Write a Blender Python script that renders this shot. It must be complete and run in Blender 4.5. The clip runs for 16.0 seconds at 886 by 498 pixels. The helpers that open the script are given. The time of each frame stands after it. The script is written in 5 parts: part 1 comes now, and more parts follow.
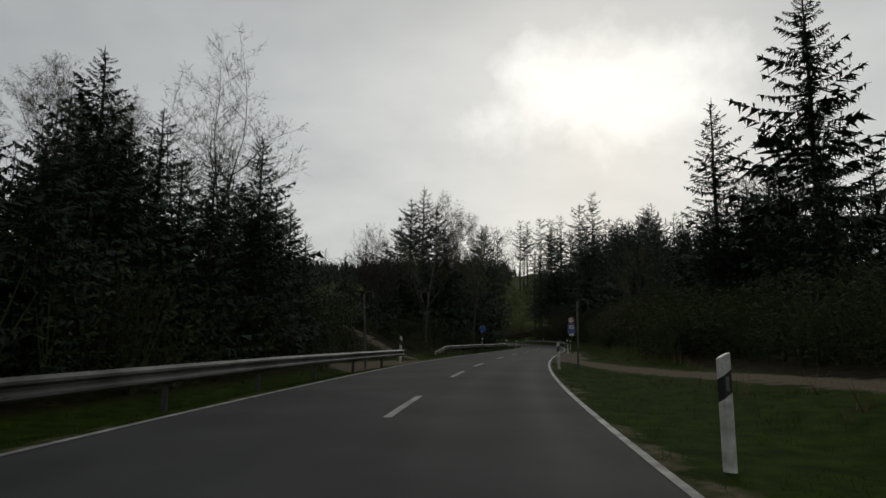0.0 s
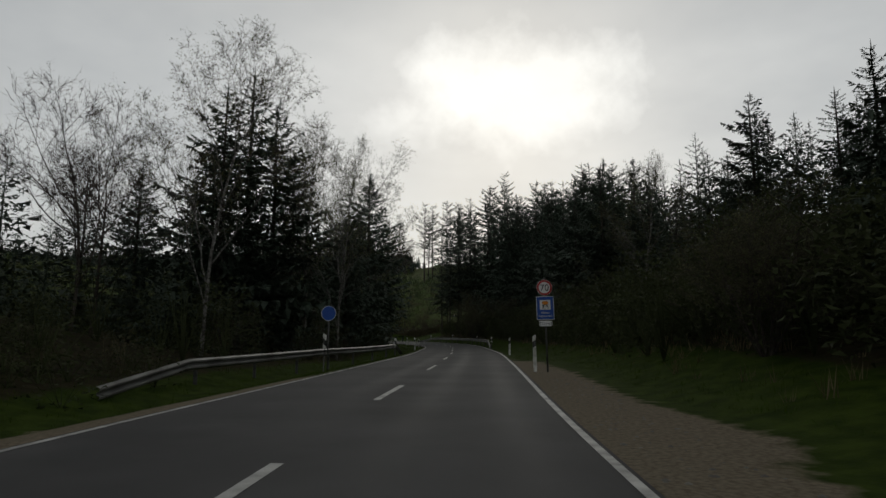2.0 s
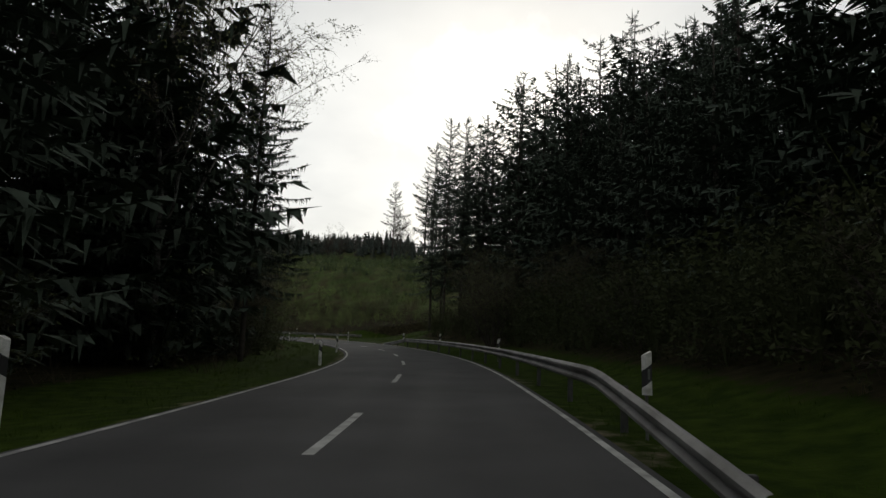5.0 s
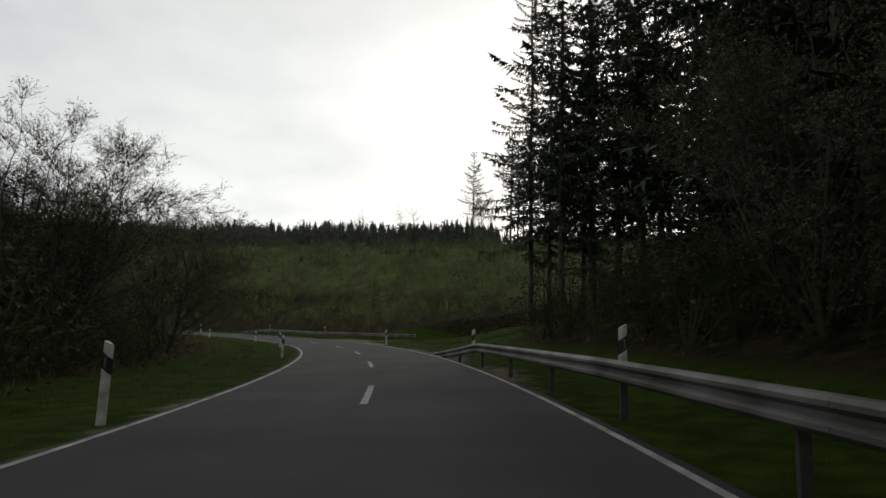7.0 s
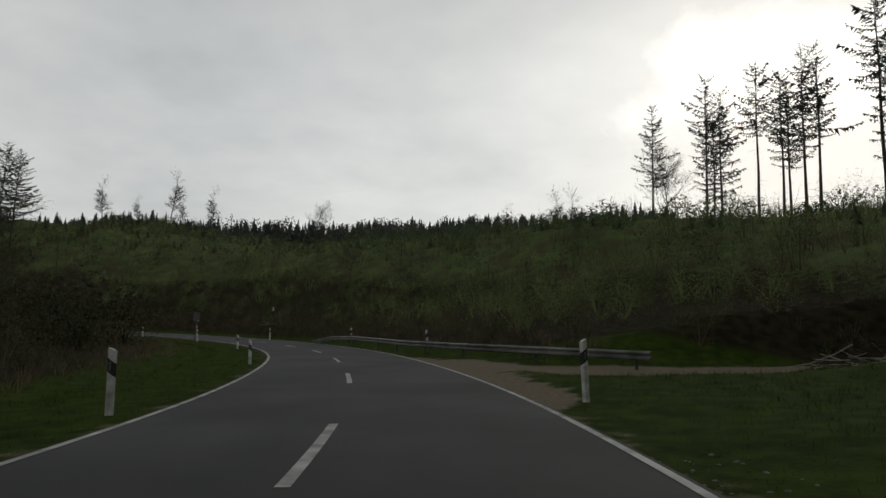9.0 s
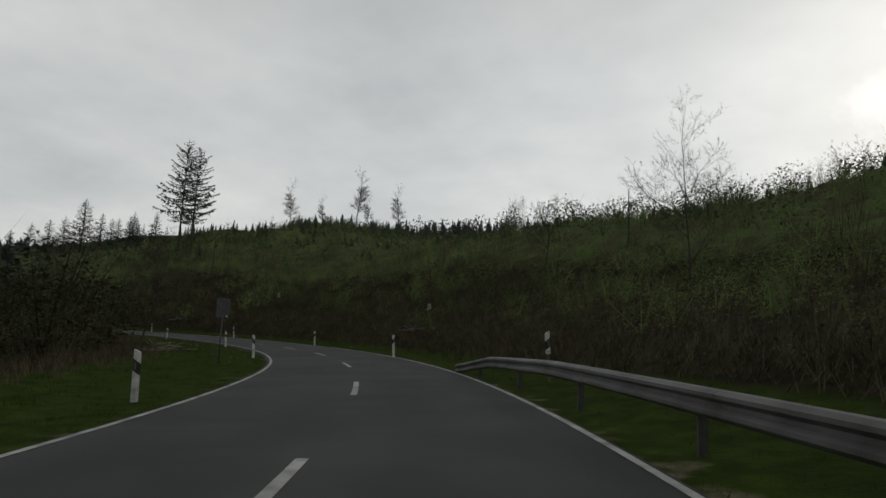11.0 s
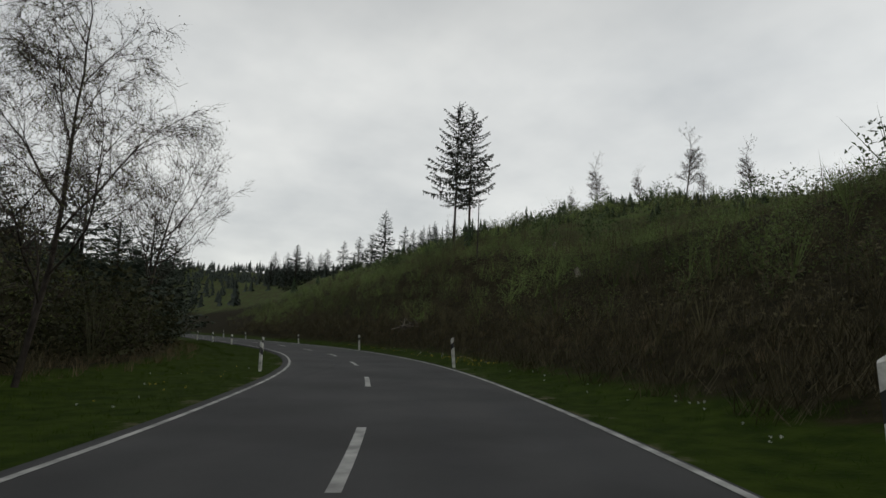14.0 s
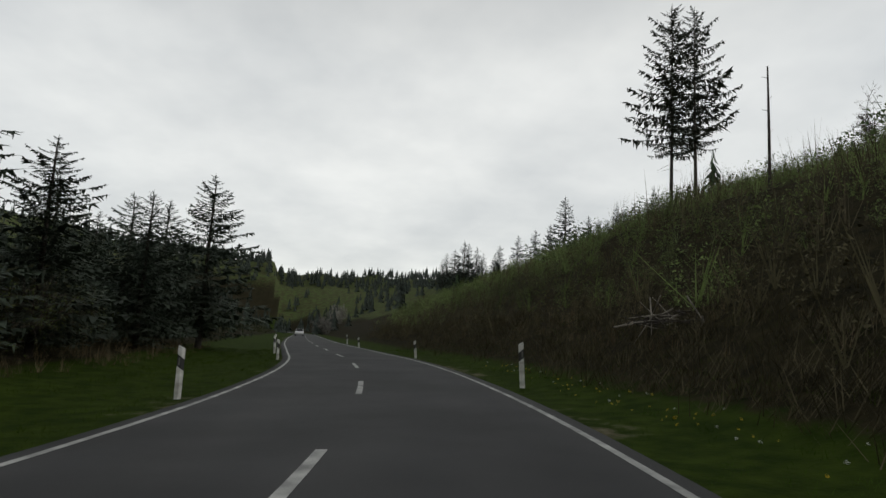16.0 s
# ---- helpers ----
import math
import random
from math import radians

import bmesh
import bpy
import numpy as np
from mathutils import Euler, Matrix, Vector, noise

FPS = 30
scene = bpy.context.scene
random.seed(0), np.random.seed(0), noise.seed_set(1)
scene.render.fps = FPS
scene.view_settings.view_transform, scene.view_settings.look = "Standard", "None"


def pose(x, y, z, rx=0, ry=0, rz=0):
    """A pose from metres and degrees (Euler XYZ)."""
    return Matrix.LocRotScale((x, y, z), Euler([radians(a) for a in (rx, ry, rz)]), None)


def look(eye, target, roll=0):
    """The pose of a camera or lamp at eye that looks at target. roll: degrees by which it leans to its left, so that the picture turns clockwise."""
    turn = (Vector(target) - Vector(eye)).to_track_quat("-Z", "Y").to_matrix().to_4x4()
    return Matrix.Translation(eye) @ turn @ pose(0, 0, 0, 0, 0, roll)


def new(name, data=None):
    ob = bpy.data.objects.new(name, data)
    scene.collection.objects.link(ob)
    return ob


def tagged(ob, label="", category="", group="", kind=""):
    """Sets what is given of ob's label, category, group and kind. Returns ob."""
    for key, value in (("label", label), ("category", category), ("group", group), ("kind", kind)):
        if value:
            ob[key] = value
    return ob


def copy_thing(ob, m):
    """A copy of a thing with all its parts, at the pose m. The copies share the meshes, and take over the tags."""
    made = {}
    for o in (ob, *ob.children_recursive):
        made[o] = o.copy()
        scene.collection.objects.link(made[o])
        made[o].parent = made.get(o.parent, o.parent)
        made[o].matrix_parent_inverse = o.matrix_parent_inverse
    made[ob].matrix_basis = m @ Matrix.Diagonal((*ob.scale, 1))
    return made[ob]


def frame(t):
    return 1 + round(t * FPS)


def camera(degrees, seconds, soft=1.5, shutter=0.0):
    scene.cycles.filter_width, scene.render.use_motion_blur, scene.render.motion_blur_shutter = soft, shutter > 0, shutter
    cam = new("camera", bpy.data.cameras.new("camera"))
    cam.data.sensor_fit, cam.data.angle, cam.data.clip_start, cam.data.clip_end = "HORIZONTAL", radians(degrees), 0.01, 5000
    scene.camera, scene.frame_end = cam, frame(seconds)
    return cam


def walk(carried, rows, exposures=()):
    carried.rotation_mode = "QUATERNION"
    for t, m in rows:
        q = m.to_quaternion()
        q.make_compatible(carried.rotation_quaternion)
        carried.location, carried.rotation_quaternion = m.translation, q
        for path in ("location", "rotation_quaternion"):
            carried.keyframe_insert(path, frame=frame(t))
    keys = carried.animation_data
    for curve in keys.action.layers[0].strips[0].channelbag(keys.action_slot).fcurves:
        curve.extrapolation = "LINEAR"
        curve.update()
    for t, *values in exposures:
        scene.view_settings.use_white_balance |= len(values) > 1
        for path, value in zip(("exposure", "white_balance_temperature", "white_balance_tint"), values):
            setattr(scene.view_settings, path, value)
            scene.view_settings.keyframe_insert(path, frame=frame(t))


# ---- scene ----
cam = camera(71.1, 16.0)
# seconds, stops, kelvin, tint: the clip's camera opens up as it leaves the woods
EXPOSURE = [(0.0, -0.42, 6600, 8), (3.0, -0.35, 6600, 8), (4.2, -0.14, 6650, 8), (6.3, 0.34, 6750, 8), (7.5, 0.24, 6750, 8), (9.0, -0.10, 6700, 8), (12.0, -0.02, 6650, 8), (13.0, 0.10, 6650, 8), (14.5, 0.22, 6650, 8), (16.0, 0.32, 6650, 8)]
PATH = [
    (0, (2.816, 3.380, 1.161), (2.786, 5.359, 1.446), 0.77),
    (0.5, (3.244, 11.853, 1.190), (3.277, 13.832, 1.474), 0.61),
    (1, (4.004, 20.383, 1.157), (4.126, 22.359, 1.444), 0.59),
    (1.5, (5.355, 29.179, 1.150), (5.559, 31.148, 1.439), 0.58),
    (2, (6.891, 38.043, 1.176), (7.165, 40.004, 1.455), 0.17),
    (2.5, (8.540, 46.974, 1.198), (8.857, 48.930, 1.471), 0.06),
    (3, (10.361, 56.236, 1.232), (10.679, 58.191, 1.513), 1.29),
    (3.5, (12.196, 65.456, 1.227), (12.506, 67.411, 1.512), 1.58),
    (4, (13.972, 74.512, 1.167), (14.268, 76.469, 1.454), 1.73),
    (4.2, (14.655, 78.152, 1.218), (14.944, 80.111, 1.503), 2.11),
    (6.3, (19.629, 116.027, 1.258), (19.711, 118.007, 1.530), 2.08),
    (6.5, (19.894, 119.606, 1.243), (19.942, 121.587, 1.514), 2.16),
    (7, (19.916, 128.915, 1.226), (19.881, 130.897, 1.491), 1.76),
    (7.5, (19.507, 138.066, 1.259), (19.350, 140.043, 1.521), 2.47),
    (8, (18.627, 147.281, 1.271), (18.363, 149.246, 1.533), 2.50),
    (8.5, (17.309, 156.413, 1.265), (16.928, 158.358, 1.531), 2.67),
    (9, (15.328, 165.267, 1.255), (14.815, 167.181, 1.526), 1.95),
    (9.2, (14.428, 168.611, 1.243), (13.847, 170.505, 1.514), 1.76),
    (11.3, (0.064, 199.587, 1.228), (-1.107, 201.184, 1.505), 2.37),
    (11.5, (-1.699, 202.263, 1.237), (-2.926, 203.819, 1.511), 1.98),
    (12, (-6.792, 208.499, 1.278), (-8.152, 209.939, 1.556), 1.79),
    (12.5, (-12.527, 214.279, 1.222), (-14.022, 215.578, 1.503), 1.87),
    (13, (-18.434, 219.258, 1.188), (-20.032, 220.428, 1.470), 2.30),
    (13.5, (-24.899, 223.721, 1.193), (-26.576, 224.773, 1.476), 2.64),
    (14, (-31.662, 227.763, 1.218), (-33.408, 228.697, 1.503), 2.48),
    (14.5, (-38.862, 231.376, 1.205), (-40.670, 232.186, 1.483), 3.54),
    (15, (-46.367, 234.616, 1.220), (-48.225, 235.303, 1.499), 3.30),
    (15.5, (-53.861, 237.420, 1.253), (-55.763, 237.972, 1.536), 3.40),
    (16, (-61.428, 239.607, 1.227), (-63.367, 240.007, 1.510), 3.04),
]
walk(cam, [(t, look(eye, target, roll)) for t, eye, target, roll in PATH], EXPOSURE)

# ---- world and light ----
SUN_DIR = Vector((0.225, 0.900, 0.372)).normalized()


def build_world():
    w = bpy.data.worlds.new("overcast_sky")
    scene.world = w
    w.use_nodes = True
    nt = w.node_tree
    nt.nodes.clear()
    N, L = nt.nodes.new, nt.links.new

    def math_node(op, a, b=None, clamp=False):
        n = N("ShaderNodeMath")
        n.operation, n.use_clamp = op, clamp
        for i, v in enumerate((a, b)):
            if v is None:
                continue
            if isinstance(v, (int, float)):
                n.inputs[i].default_value = v
            else:
                L(v, n.inputs[i])
        return n.outputs[0]

    tc = N("ShaderNodeTexCoord")
    sep = N("ShaderNodeSeparateXYZ")
    L(tc.outputs["Generated"], sep.inputs[0])
    up = math_node("ADD", math_node("MAXIMUM", sep.outputs[2], 0.0), 0.22)
    comb = N("ShaderNodeCombineXYZ")
    L(math_node("DIVIDE", sep.outputs[0], up), comb.inputs[0])
    L(math_node("DIVIDE", sep.outputs[1], up), comb.inputs[1])
    big = N("ShaderNodeTexNoise")
    big.inputs["Scale"].default_value, big.inputs["Detail"].default_value, big.inputs["Roughness"].default_value = 1.15, 5, 0.55
    L(comb.outputs[0], big.inputs["Vector"])
    small = N("ShaderNodeTexNoise")
    small.inputs["Scale"].default_value, small.inputs["Detail"].default_value = 3.5, 4
    L(comb.outputs[0], small.inputs["Vector"])
    cloud = math_node("ADD", math_node("MULTIPLY", big.outputs[0], 0.75), math_node("MULTIPLY", small.outputs[0], 0.25))
    ramp = N("ShaderNodeValToRGB")
    e = ramp.color_ramp.elements
    e[0].position, e[0].color = 0.31, (0.43, 0.445, 0.46, 1)
    e[1].position, e[1].color = 0.68, (0.67, 0.675, 0.67, 1)
    L(cloud, ramp.inputs[0])
    # the sun behind the cloud sheet: a broad glow and a bright rift with a torn edge
    dot = N("ShaderNodeVectorMath")
    dot.operation = "DOT_PRODUCT"
    dot.inputs[1].default_value = SUN_DIR
    L(tc.outputs["Generated"], dot.inputs[0])
    wide = math_node("POWER", math_node("MAXIMUM", dot.outputs["Value"], 0.0), 6.0)
    away, flat, far = N("ShaderNodeVectorMath"), N("ShaderNodeVectorMath"), N("ShaderNodeVectorMath")
    away.operation, flat.operation, far.operation = "SUBTRACT", "MULTIPLY", "LENGTH"
    away.inputs[1].default_value, flat.inputs[1].default_value = SUN_DIR, (1.0, 1.0, 1.9)
    L(tc.outputs["Generated"], away.inputs[0])
    L(away.outputs[0], flat.inputs[0])
    L(flat.outputs[0], far.inputs[0])
    torn = N("ShaderNodeTexNoise")
    torn.inputs["Scale"].default_value, torn.inputs["Detail"].default_value, torn.inputs["Roughness"].default_value = 7.0, 5, 0.6
    L(tc.outputs["Generated"], torn.inputs["Vector"])
    reach = math_node("ADD", far.outputs["Value"], math_node("MULTIPLY", math_node("SUBTRACT", torn.outputs[0], 0.5), 0.42))
    rift = math_node("MULTIPLY", math_node("SUBTRACT", 0.205, reach), 8.0, clamp=True)
    glow = math_node("ADD", math_node("MULTIPLY", rift, 0.34), math_node("MULTIPLY", wide, 0.24))
    add = N("ShaderNodeMixRGB")
    add.blend_type = "ADD"
    add.inputs[0].default_value = 1.0
    L(ramp.outputs[0], add.inputs[1])
    gcol = N("ShaderNodeMixRGB")
    gcol.blend_type = "MULTIPLY"
    gcol.inputs[0].default_value = 1.0
    gcol.inputs[2].default_value = (1.0, 0.99, 0.95, 1)
    L(glow, gcol.inputs[1])
    L(gcol.outputs[0], add.inputs[2])
    sky = N("ShaderNodeTexSky")
    sky.sky_type, sky.sun_disc = "NISHITA", False
    sky.sun_elevation, sky.sun_rotation = math.asin(SUN_DIR.z), math.atan2(SUN_DIR.x, SUN_DIR.y)
    bg, bg2, out, plus = N("ShaderNodeBackground"), N("ShaderNodeBackground"), N("ShaderNodeOutputWorld"), N("ShaderNodeAddShader")
    # added darkening towards the zenith, mostly above the view, to dim the ground
    zenith_dim = N("ShaderNodeMixRGB")
    zenith_dim.blend_type = "MULTIPLY"
    zenith_dim.inputs[0].default_value = 1.0
    L(add.outputs[0], zenith_dim.inputs[1])
    L(math_node("SUBTRACT", 1.0, math_node("MULTIPLY", math_node("DIVIDE", math_node("SUBTRACT", sep.outputs[2], 0.40), 0.45, clamp=True), 0.68)), zenith_dim.inputs[2])
    L(zenith_dim.outputs[0], bg.inputs[0])
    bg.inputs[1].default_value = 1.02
    L(sky.outputs[0], bg2.inputs[0])
    bg2.inputs[1].default_value = 0.012
    L(bg.outputs[0], plus.inputs[0])
    L(bg2.outputs[0], plus.inputs[1])
    L(plus.outputs[0], out.inputs[0])


build_world()
sun = new("sun", bpy.data.lights.new("sun", "SUN"))
sun.data.energy, sun.data.angle, sun.data.color = 0.35, radians(14), (1.0, 0.96, 0.88)
sun.matrix_world = look(SUN_DIR * 200, (0, 0, 0))


# ---- materials ----
def material(name, base, rough=0.8, vary=0.25, scale=4.0, bump=0.0, metal=0.0, dark=None, random_tint=0.0, spec=0.4, translucent=0.0, fine=60.0):
    m = bpy.data.materials.new(name)
    m.use_nodes = True
    nt = m.node_tree
    N, L = nt.nodes.new, nt.links.new
    b = nt.nodes["Principled BSDF"]
    b.inputs["Roughness"].default_value, b.inputs["Metallic"].default_value = rough, metal
    b.inputs["Specular IOR Level"].default_value = spec
    tc = N("ShaderNodeTexCoord")
    n1, n2 = N("ShaderNodeTexNoise"), N("ShaderNodeTexNoise")
    n1.inputs["Scale"].default_value, n1.inputs["Detail"].default_value = scale, 6
    n2.inputs["Scale"].default_value, n2.inputs["Detail"].default_value = fine, 3
    L(tc.outputs["Object"], n1.inputs["Vector"])
    L(tc.outputs["Object"], n2.inputs["Vector"])
    r = N("ShaderNodeValToRGB")
    dk = dark or tuple(c * (1 - vary) for c in base)
    lt = tuple(min(1, c * (1 + vary)) for c in base)
    r.color_ramp.elements[0].position, r.color_ramp.elements[0].color = 0.35, (*dk, 1)
    r.color_ramp.elements[1].position, r.color_ramp.elements[1].color = 0.65, (*lt, 1)
    L(n1.outputs[0], r.inputs[0])
    mix = N("ShaderNodeMixRGB")
    mix.blend_type = "MULTIPLY"
    mix.inputs[0].default_value = 0.35
    L(r.outputs[0], mix.inputs[1])
    L(n2.outputs[0], mix.inputs[2])
    col = mix.outputs[0]
    hs = N("ShaderNodeHueSaturation")
    hs.inputs["Value"].default_value = 1.2
    L(col, hs.inputs["Color"])
    col = hs.outputs[0]
    if random_tint:
        oi = N("ShaderNodeObjectInfo")
        geo = N("ShaderNodeNewGeometry")
        ad = N("ShaderNodeMath")
        ad.operation = "ADD"
        L(oi.outputs["Random"], ad.inputs[0])
        L(geo.outputs["Random Per Island"], ad.inputs[1])
        mr = N("ShaderNodeMapRange")
        mr.inputs[1].default_value, mr.inputs[2].default_value = 0.0, 2.0
        mr.inputs[3].default_value, mr.inputs[4].default_value = 1.2 - random_tint, 1.2 + random_tint
        L(ad.outputs[0], mr.inputs[0])
        L(mr.outputs[0], hs.inputs["Value"])
        mh = N("ShaderNodeMapRange")
        mh.inputs[3].default_value, mh.inputs[4].default_value = 0.5 - 0.05 * random_tint, 0.5 + 0.05 * random_tint
        L(oi.outputs["Random"], mh.inputs[0])
        L(mh.outputs[0], hs.inputs["Hue"])
    L(col, b.inputs["Base Color"])
    if bump:
        bp = N("ShaderNodeBump")
        bp.inputs["Strength"].default_value, bp.inputs["Distance"].default_value = bump, 0.02
        L(n2.outputs[0], bp.inputs["Height"])
        L(bp.outputs[0], b.inputs["Normal"])
    if translucent:
        tr, ms, out = N("ShaderNodeBsdfTranslucent"), N("ShaderNodeMixShader"), nt.nodes["Material Output"]
        L(col, tr.inputs[0])
        ms.inputs[0].default_value = translucent
        L(b.outputs[0], ms.inputs[1])
        L(tr.outputs[0], ms.inputs[2])
        L(ms.outputs[0], out.inputs[0])
    return m


NEEDLES = material("spruce_needles", (0.058, 0.076, 0.056), 0.75, 0.35, 1.5, random_tint=0.35, spec=0.2)
# distance haze is put into the base colours of the far and larch needles
NEEDLES_FAR = material("hazed_far_needles", (0.048, 0.060, 0.050), 0.8, 0.3, 0.6, random_tint=0.35, spec=0.15)
LARCH = material("hazed_larch_needles", (0.050, 0.056, 0.042), 0.8, 0.3, 0.6, random_tint=0.3, spec=0.15)
NEEDLES_YOUNG = material("young_needles", (0.038, 0.060, 0.030), 0.75, 0.35, 1.0, random_tint=0.4, spec=0.2)
BARK = material("bark", (0.050, 0.042, 0.036), 0.9, 0.4, 3.0, bump=0.5, random_tint=0.3, spec=0.2)
BARK_BIRCH = material("birch_bark", (0.13, 0.125, 0.115), 0.8, 0.6, 5.0, bump=0.3, dark=(0.035, 0.03, 0.027), spec=0.2)
TWIG = material("twigs", (0.060, 0.048, 0.040), 0.9, 0.3, 2.0, random_tint=0.3, spec=0.15)
FAR_TWIG = material("far_twigs", (0.085, 0.080, 0.066), 0.9, 0.3, 0.3, random_tint=0.3, spec=0.1, translucent=0.2)
BUD = material("spring_leaves", (0.125, 0.135, 0.060), 0.6, 0.3, 2.0, random_tint=0.3, spec=0.25, translucent=0.45)
HILL_LEAF = material("hill_leaves", (0.130, 0.165, 0.054), 0.65, 0.6, 0.12, random_tint=0.35, spec=0.2, translucent=0.25)
HILL_DARK = material("dark_hill_leaves", (0.066, 0.092, 0.036), 0.7, 0.35, 0.4, random_tint=0.35, spec=0.2, translucent=0.2)
OLIVE = material("olive_thicket", (0.036, 0.038, 0.017), 0.8, 0.4, 0.25, random_tint=0.35, spec=0.15, translucent=0.15)
LEAF = material("bush_leaves", (0.044, 0.054, 0.023), 0.75, 0.35, 0.6, random_tint=0.2, spec=0.1, translucent=0.2)
BRUSH = material("dry_brush", (0.086, 0.074, 0.042), 0.9, 0.4, 1.0, random_tint=0.4, spec=0.15)
GRASS = material("grass_blades", (0.042, 0.070, 0.009), 0.9, 0.35, 0.4, random_tint=0.35, spec=0.0, translucent=0.35)
DRYGRASS = material("dry_grass", (0.16, 0.125, 0.070), 0.8, 0.3, 0.5, random_tint=0.3, spec=0.2)
PAINT = material("road_paint", (0.42, 0.42, 0.40), 0.7, 0.22, 2.5, bump=0.2, dark=(0.24, 0.24, 0.23), spec=0.2)
STEEL = material("galvanised_steel", (0.15, 0.15, 0.145), 0.6, 0.3, 0.9, metal=0.35, dark=(0.065, 0.064, 0.058))
STEELPOST = material("weathered_steel", (0.09, 0.09, 0.085), 0.65, 0.4, 3.0, metal=0.4)
WHITE = material("white_plastic", (0.66, 0.66, 0.63), 0.55, 0.12, 5.0, dark=(0.36, 0.35, 0.31))
BLACK = material("black_plastic", (0.02, 0.02, 0.02), 0.5, 0.2, 6.0)
REFLECT = material("reflector", (0.16, 0.16, 0.15), 0.25, 0.1, 20.0)
WOODPOLE = material("weathered_pole", (0.10, 0.095, 0.085), 0.85, 0.35, 2.0, bump=0.4)
SIGNWHITE = material("sign_white", (0.72, 0.72, 0.70), 0.4, 0.06, 2.0)
SIGNRED = material("sign_red", (0.42, 0.03, 0.03), 0.4, 0.08, 2.0)
SIGNBLUE = material("sign_blue", (0.012, 0.075, 0.34), 0.4, 0.08, 2.0)
SIGNORANGE = material("sign_orange", (0.70, 0.24, 0.02), 0.4, 0.06, 2.0)
SIGNBACK = material("sign_back", (0.10, 0.105, 0.11), 0.6, 0.25, 3.0, metal=0.3)
SIGNBLACK = material("sign_black", (0.015, 0.015, 0.015), 0.4, 0.1, 2.0)
TAR = material("tar", (0.022, 0.022, 0.022), 0.95, 0.2, 6.0, spec=0.0)
CARPAINT = material("car_paint", (0.60, 0.60, 0.60), 0.25, 0.05, 2.0, spec=0.6)
CARGLASS = material("car_glass", (0.02, 0.022, 0.025), 0.08, 0.1, 2.0, spec=0.7)
RUBBER = material("rubber", (0.02, 0.02, 0.02), 0.8, 0.2, 5.0)
HEADLIGHT = material("headlight", (0.7, 0.7, 0.7), 0.15, 0.05, 3.0)
BLOSSOM = material("pale_blossom", (0.30, 0.29, 0.26), 0.7, 0.3, 1.0, random_tint=0.3, spec=0.2, translucent=0.2)
YELLOW = material("dandelion", (0.62, 0.44, 0.02), 0.6, 0.15, 8.0)
PETAL = material("white_flower", (0.62, 0.62, 0.58), 0.6, 0.1, 8.0)
STONE = material("stone", (0.12, 0.115, 0.10), 0.85, 0.4, 3.0, bump=0.5)
DEADWOOD = material("dead_wood", (0.28, 0.25, 0.21), 0.85, 0.35, 3.0)


def asphalt_material():
    """Worn asphalt: the wheel paths, given along the mesh, are darker and smoother."""
    m = material("asphalt", (0.071, 0.071, 0.0715), 0.85, 0.18, 0.35, bump=0.35, spec=0.13, fine=90.0)
    nt = m.node_tree
    N, L = nt.nodes.new, nt.links.new
    b = nt.nodes["Principled BSDF"]
    wear, streak, tc, stretch = N("ShaderNodeAttribute"), N("ShaderNodeTexNoise"), N("ShaderNodeTexCoord"), N("ShaderNodeMath")
    wear.attribute_name = "wear"
    streak.inputs["Scale"].default_value, streak.inputs["Detail"].default_value = 0.22, 5
    L(tc.outputs["Object"], streak.inputs["Vector"])
    stretch.operation = "MULTIPLY"
    L(wear.outputs["Fac"], stretch.inputs[0])
    L(streak.outputs[0], stretch.inputs[1])
    dark, smooth = N("ShaderNodeMixRGB"), N("ShaderNodeMapRange")
    dark.blend_type = "MULTIPLY"
    dark.inputs[2].default_value = (0.55, 0.56, 0.58, 1)
    L(stretch.outputs[0], dark.inputs[0])
    L(b.inputs["Base Color"].links[0].from_socket, dark.inputs[1])
    L(dark.outputs[0], b.inputs["Base Color"])
    smooth.inputs[3].default_value, smooth.inputs[4].default_value = 0.88, 0.66
    L(stretch.outputs[0], smooth.inputs[0])
    L(smooth.outputs[0], b.inputs["Roughness"])
    return m


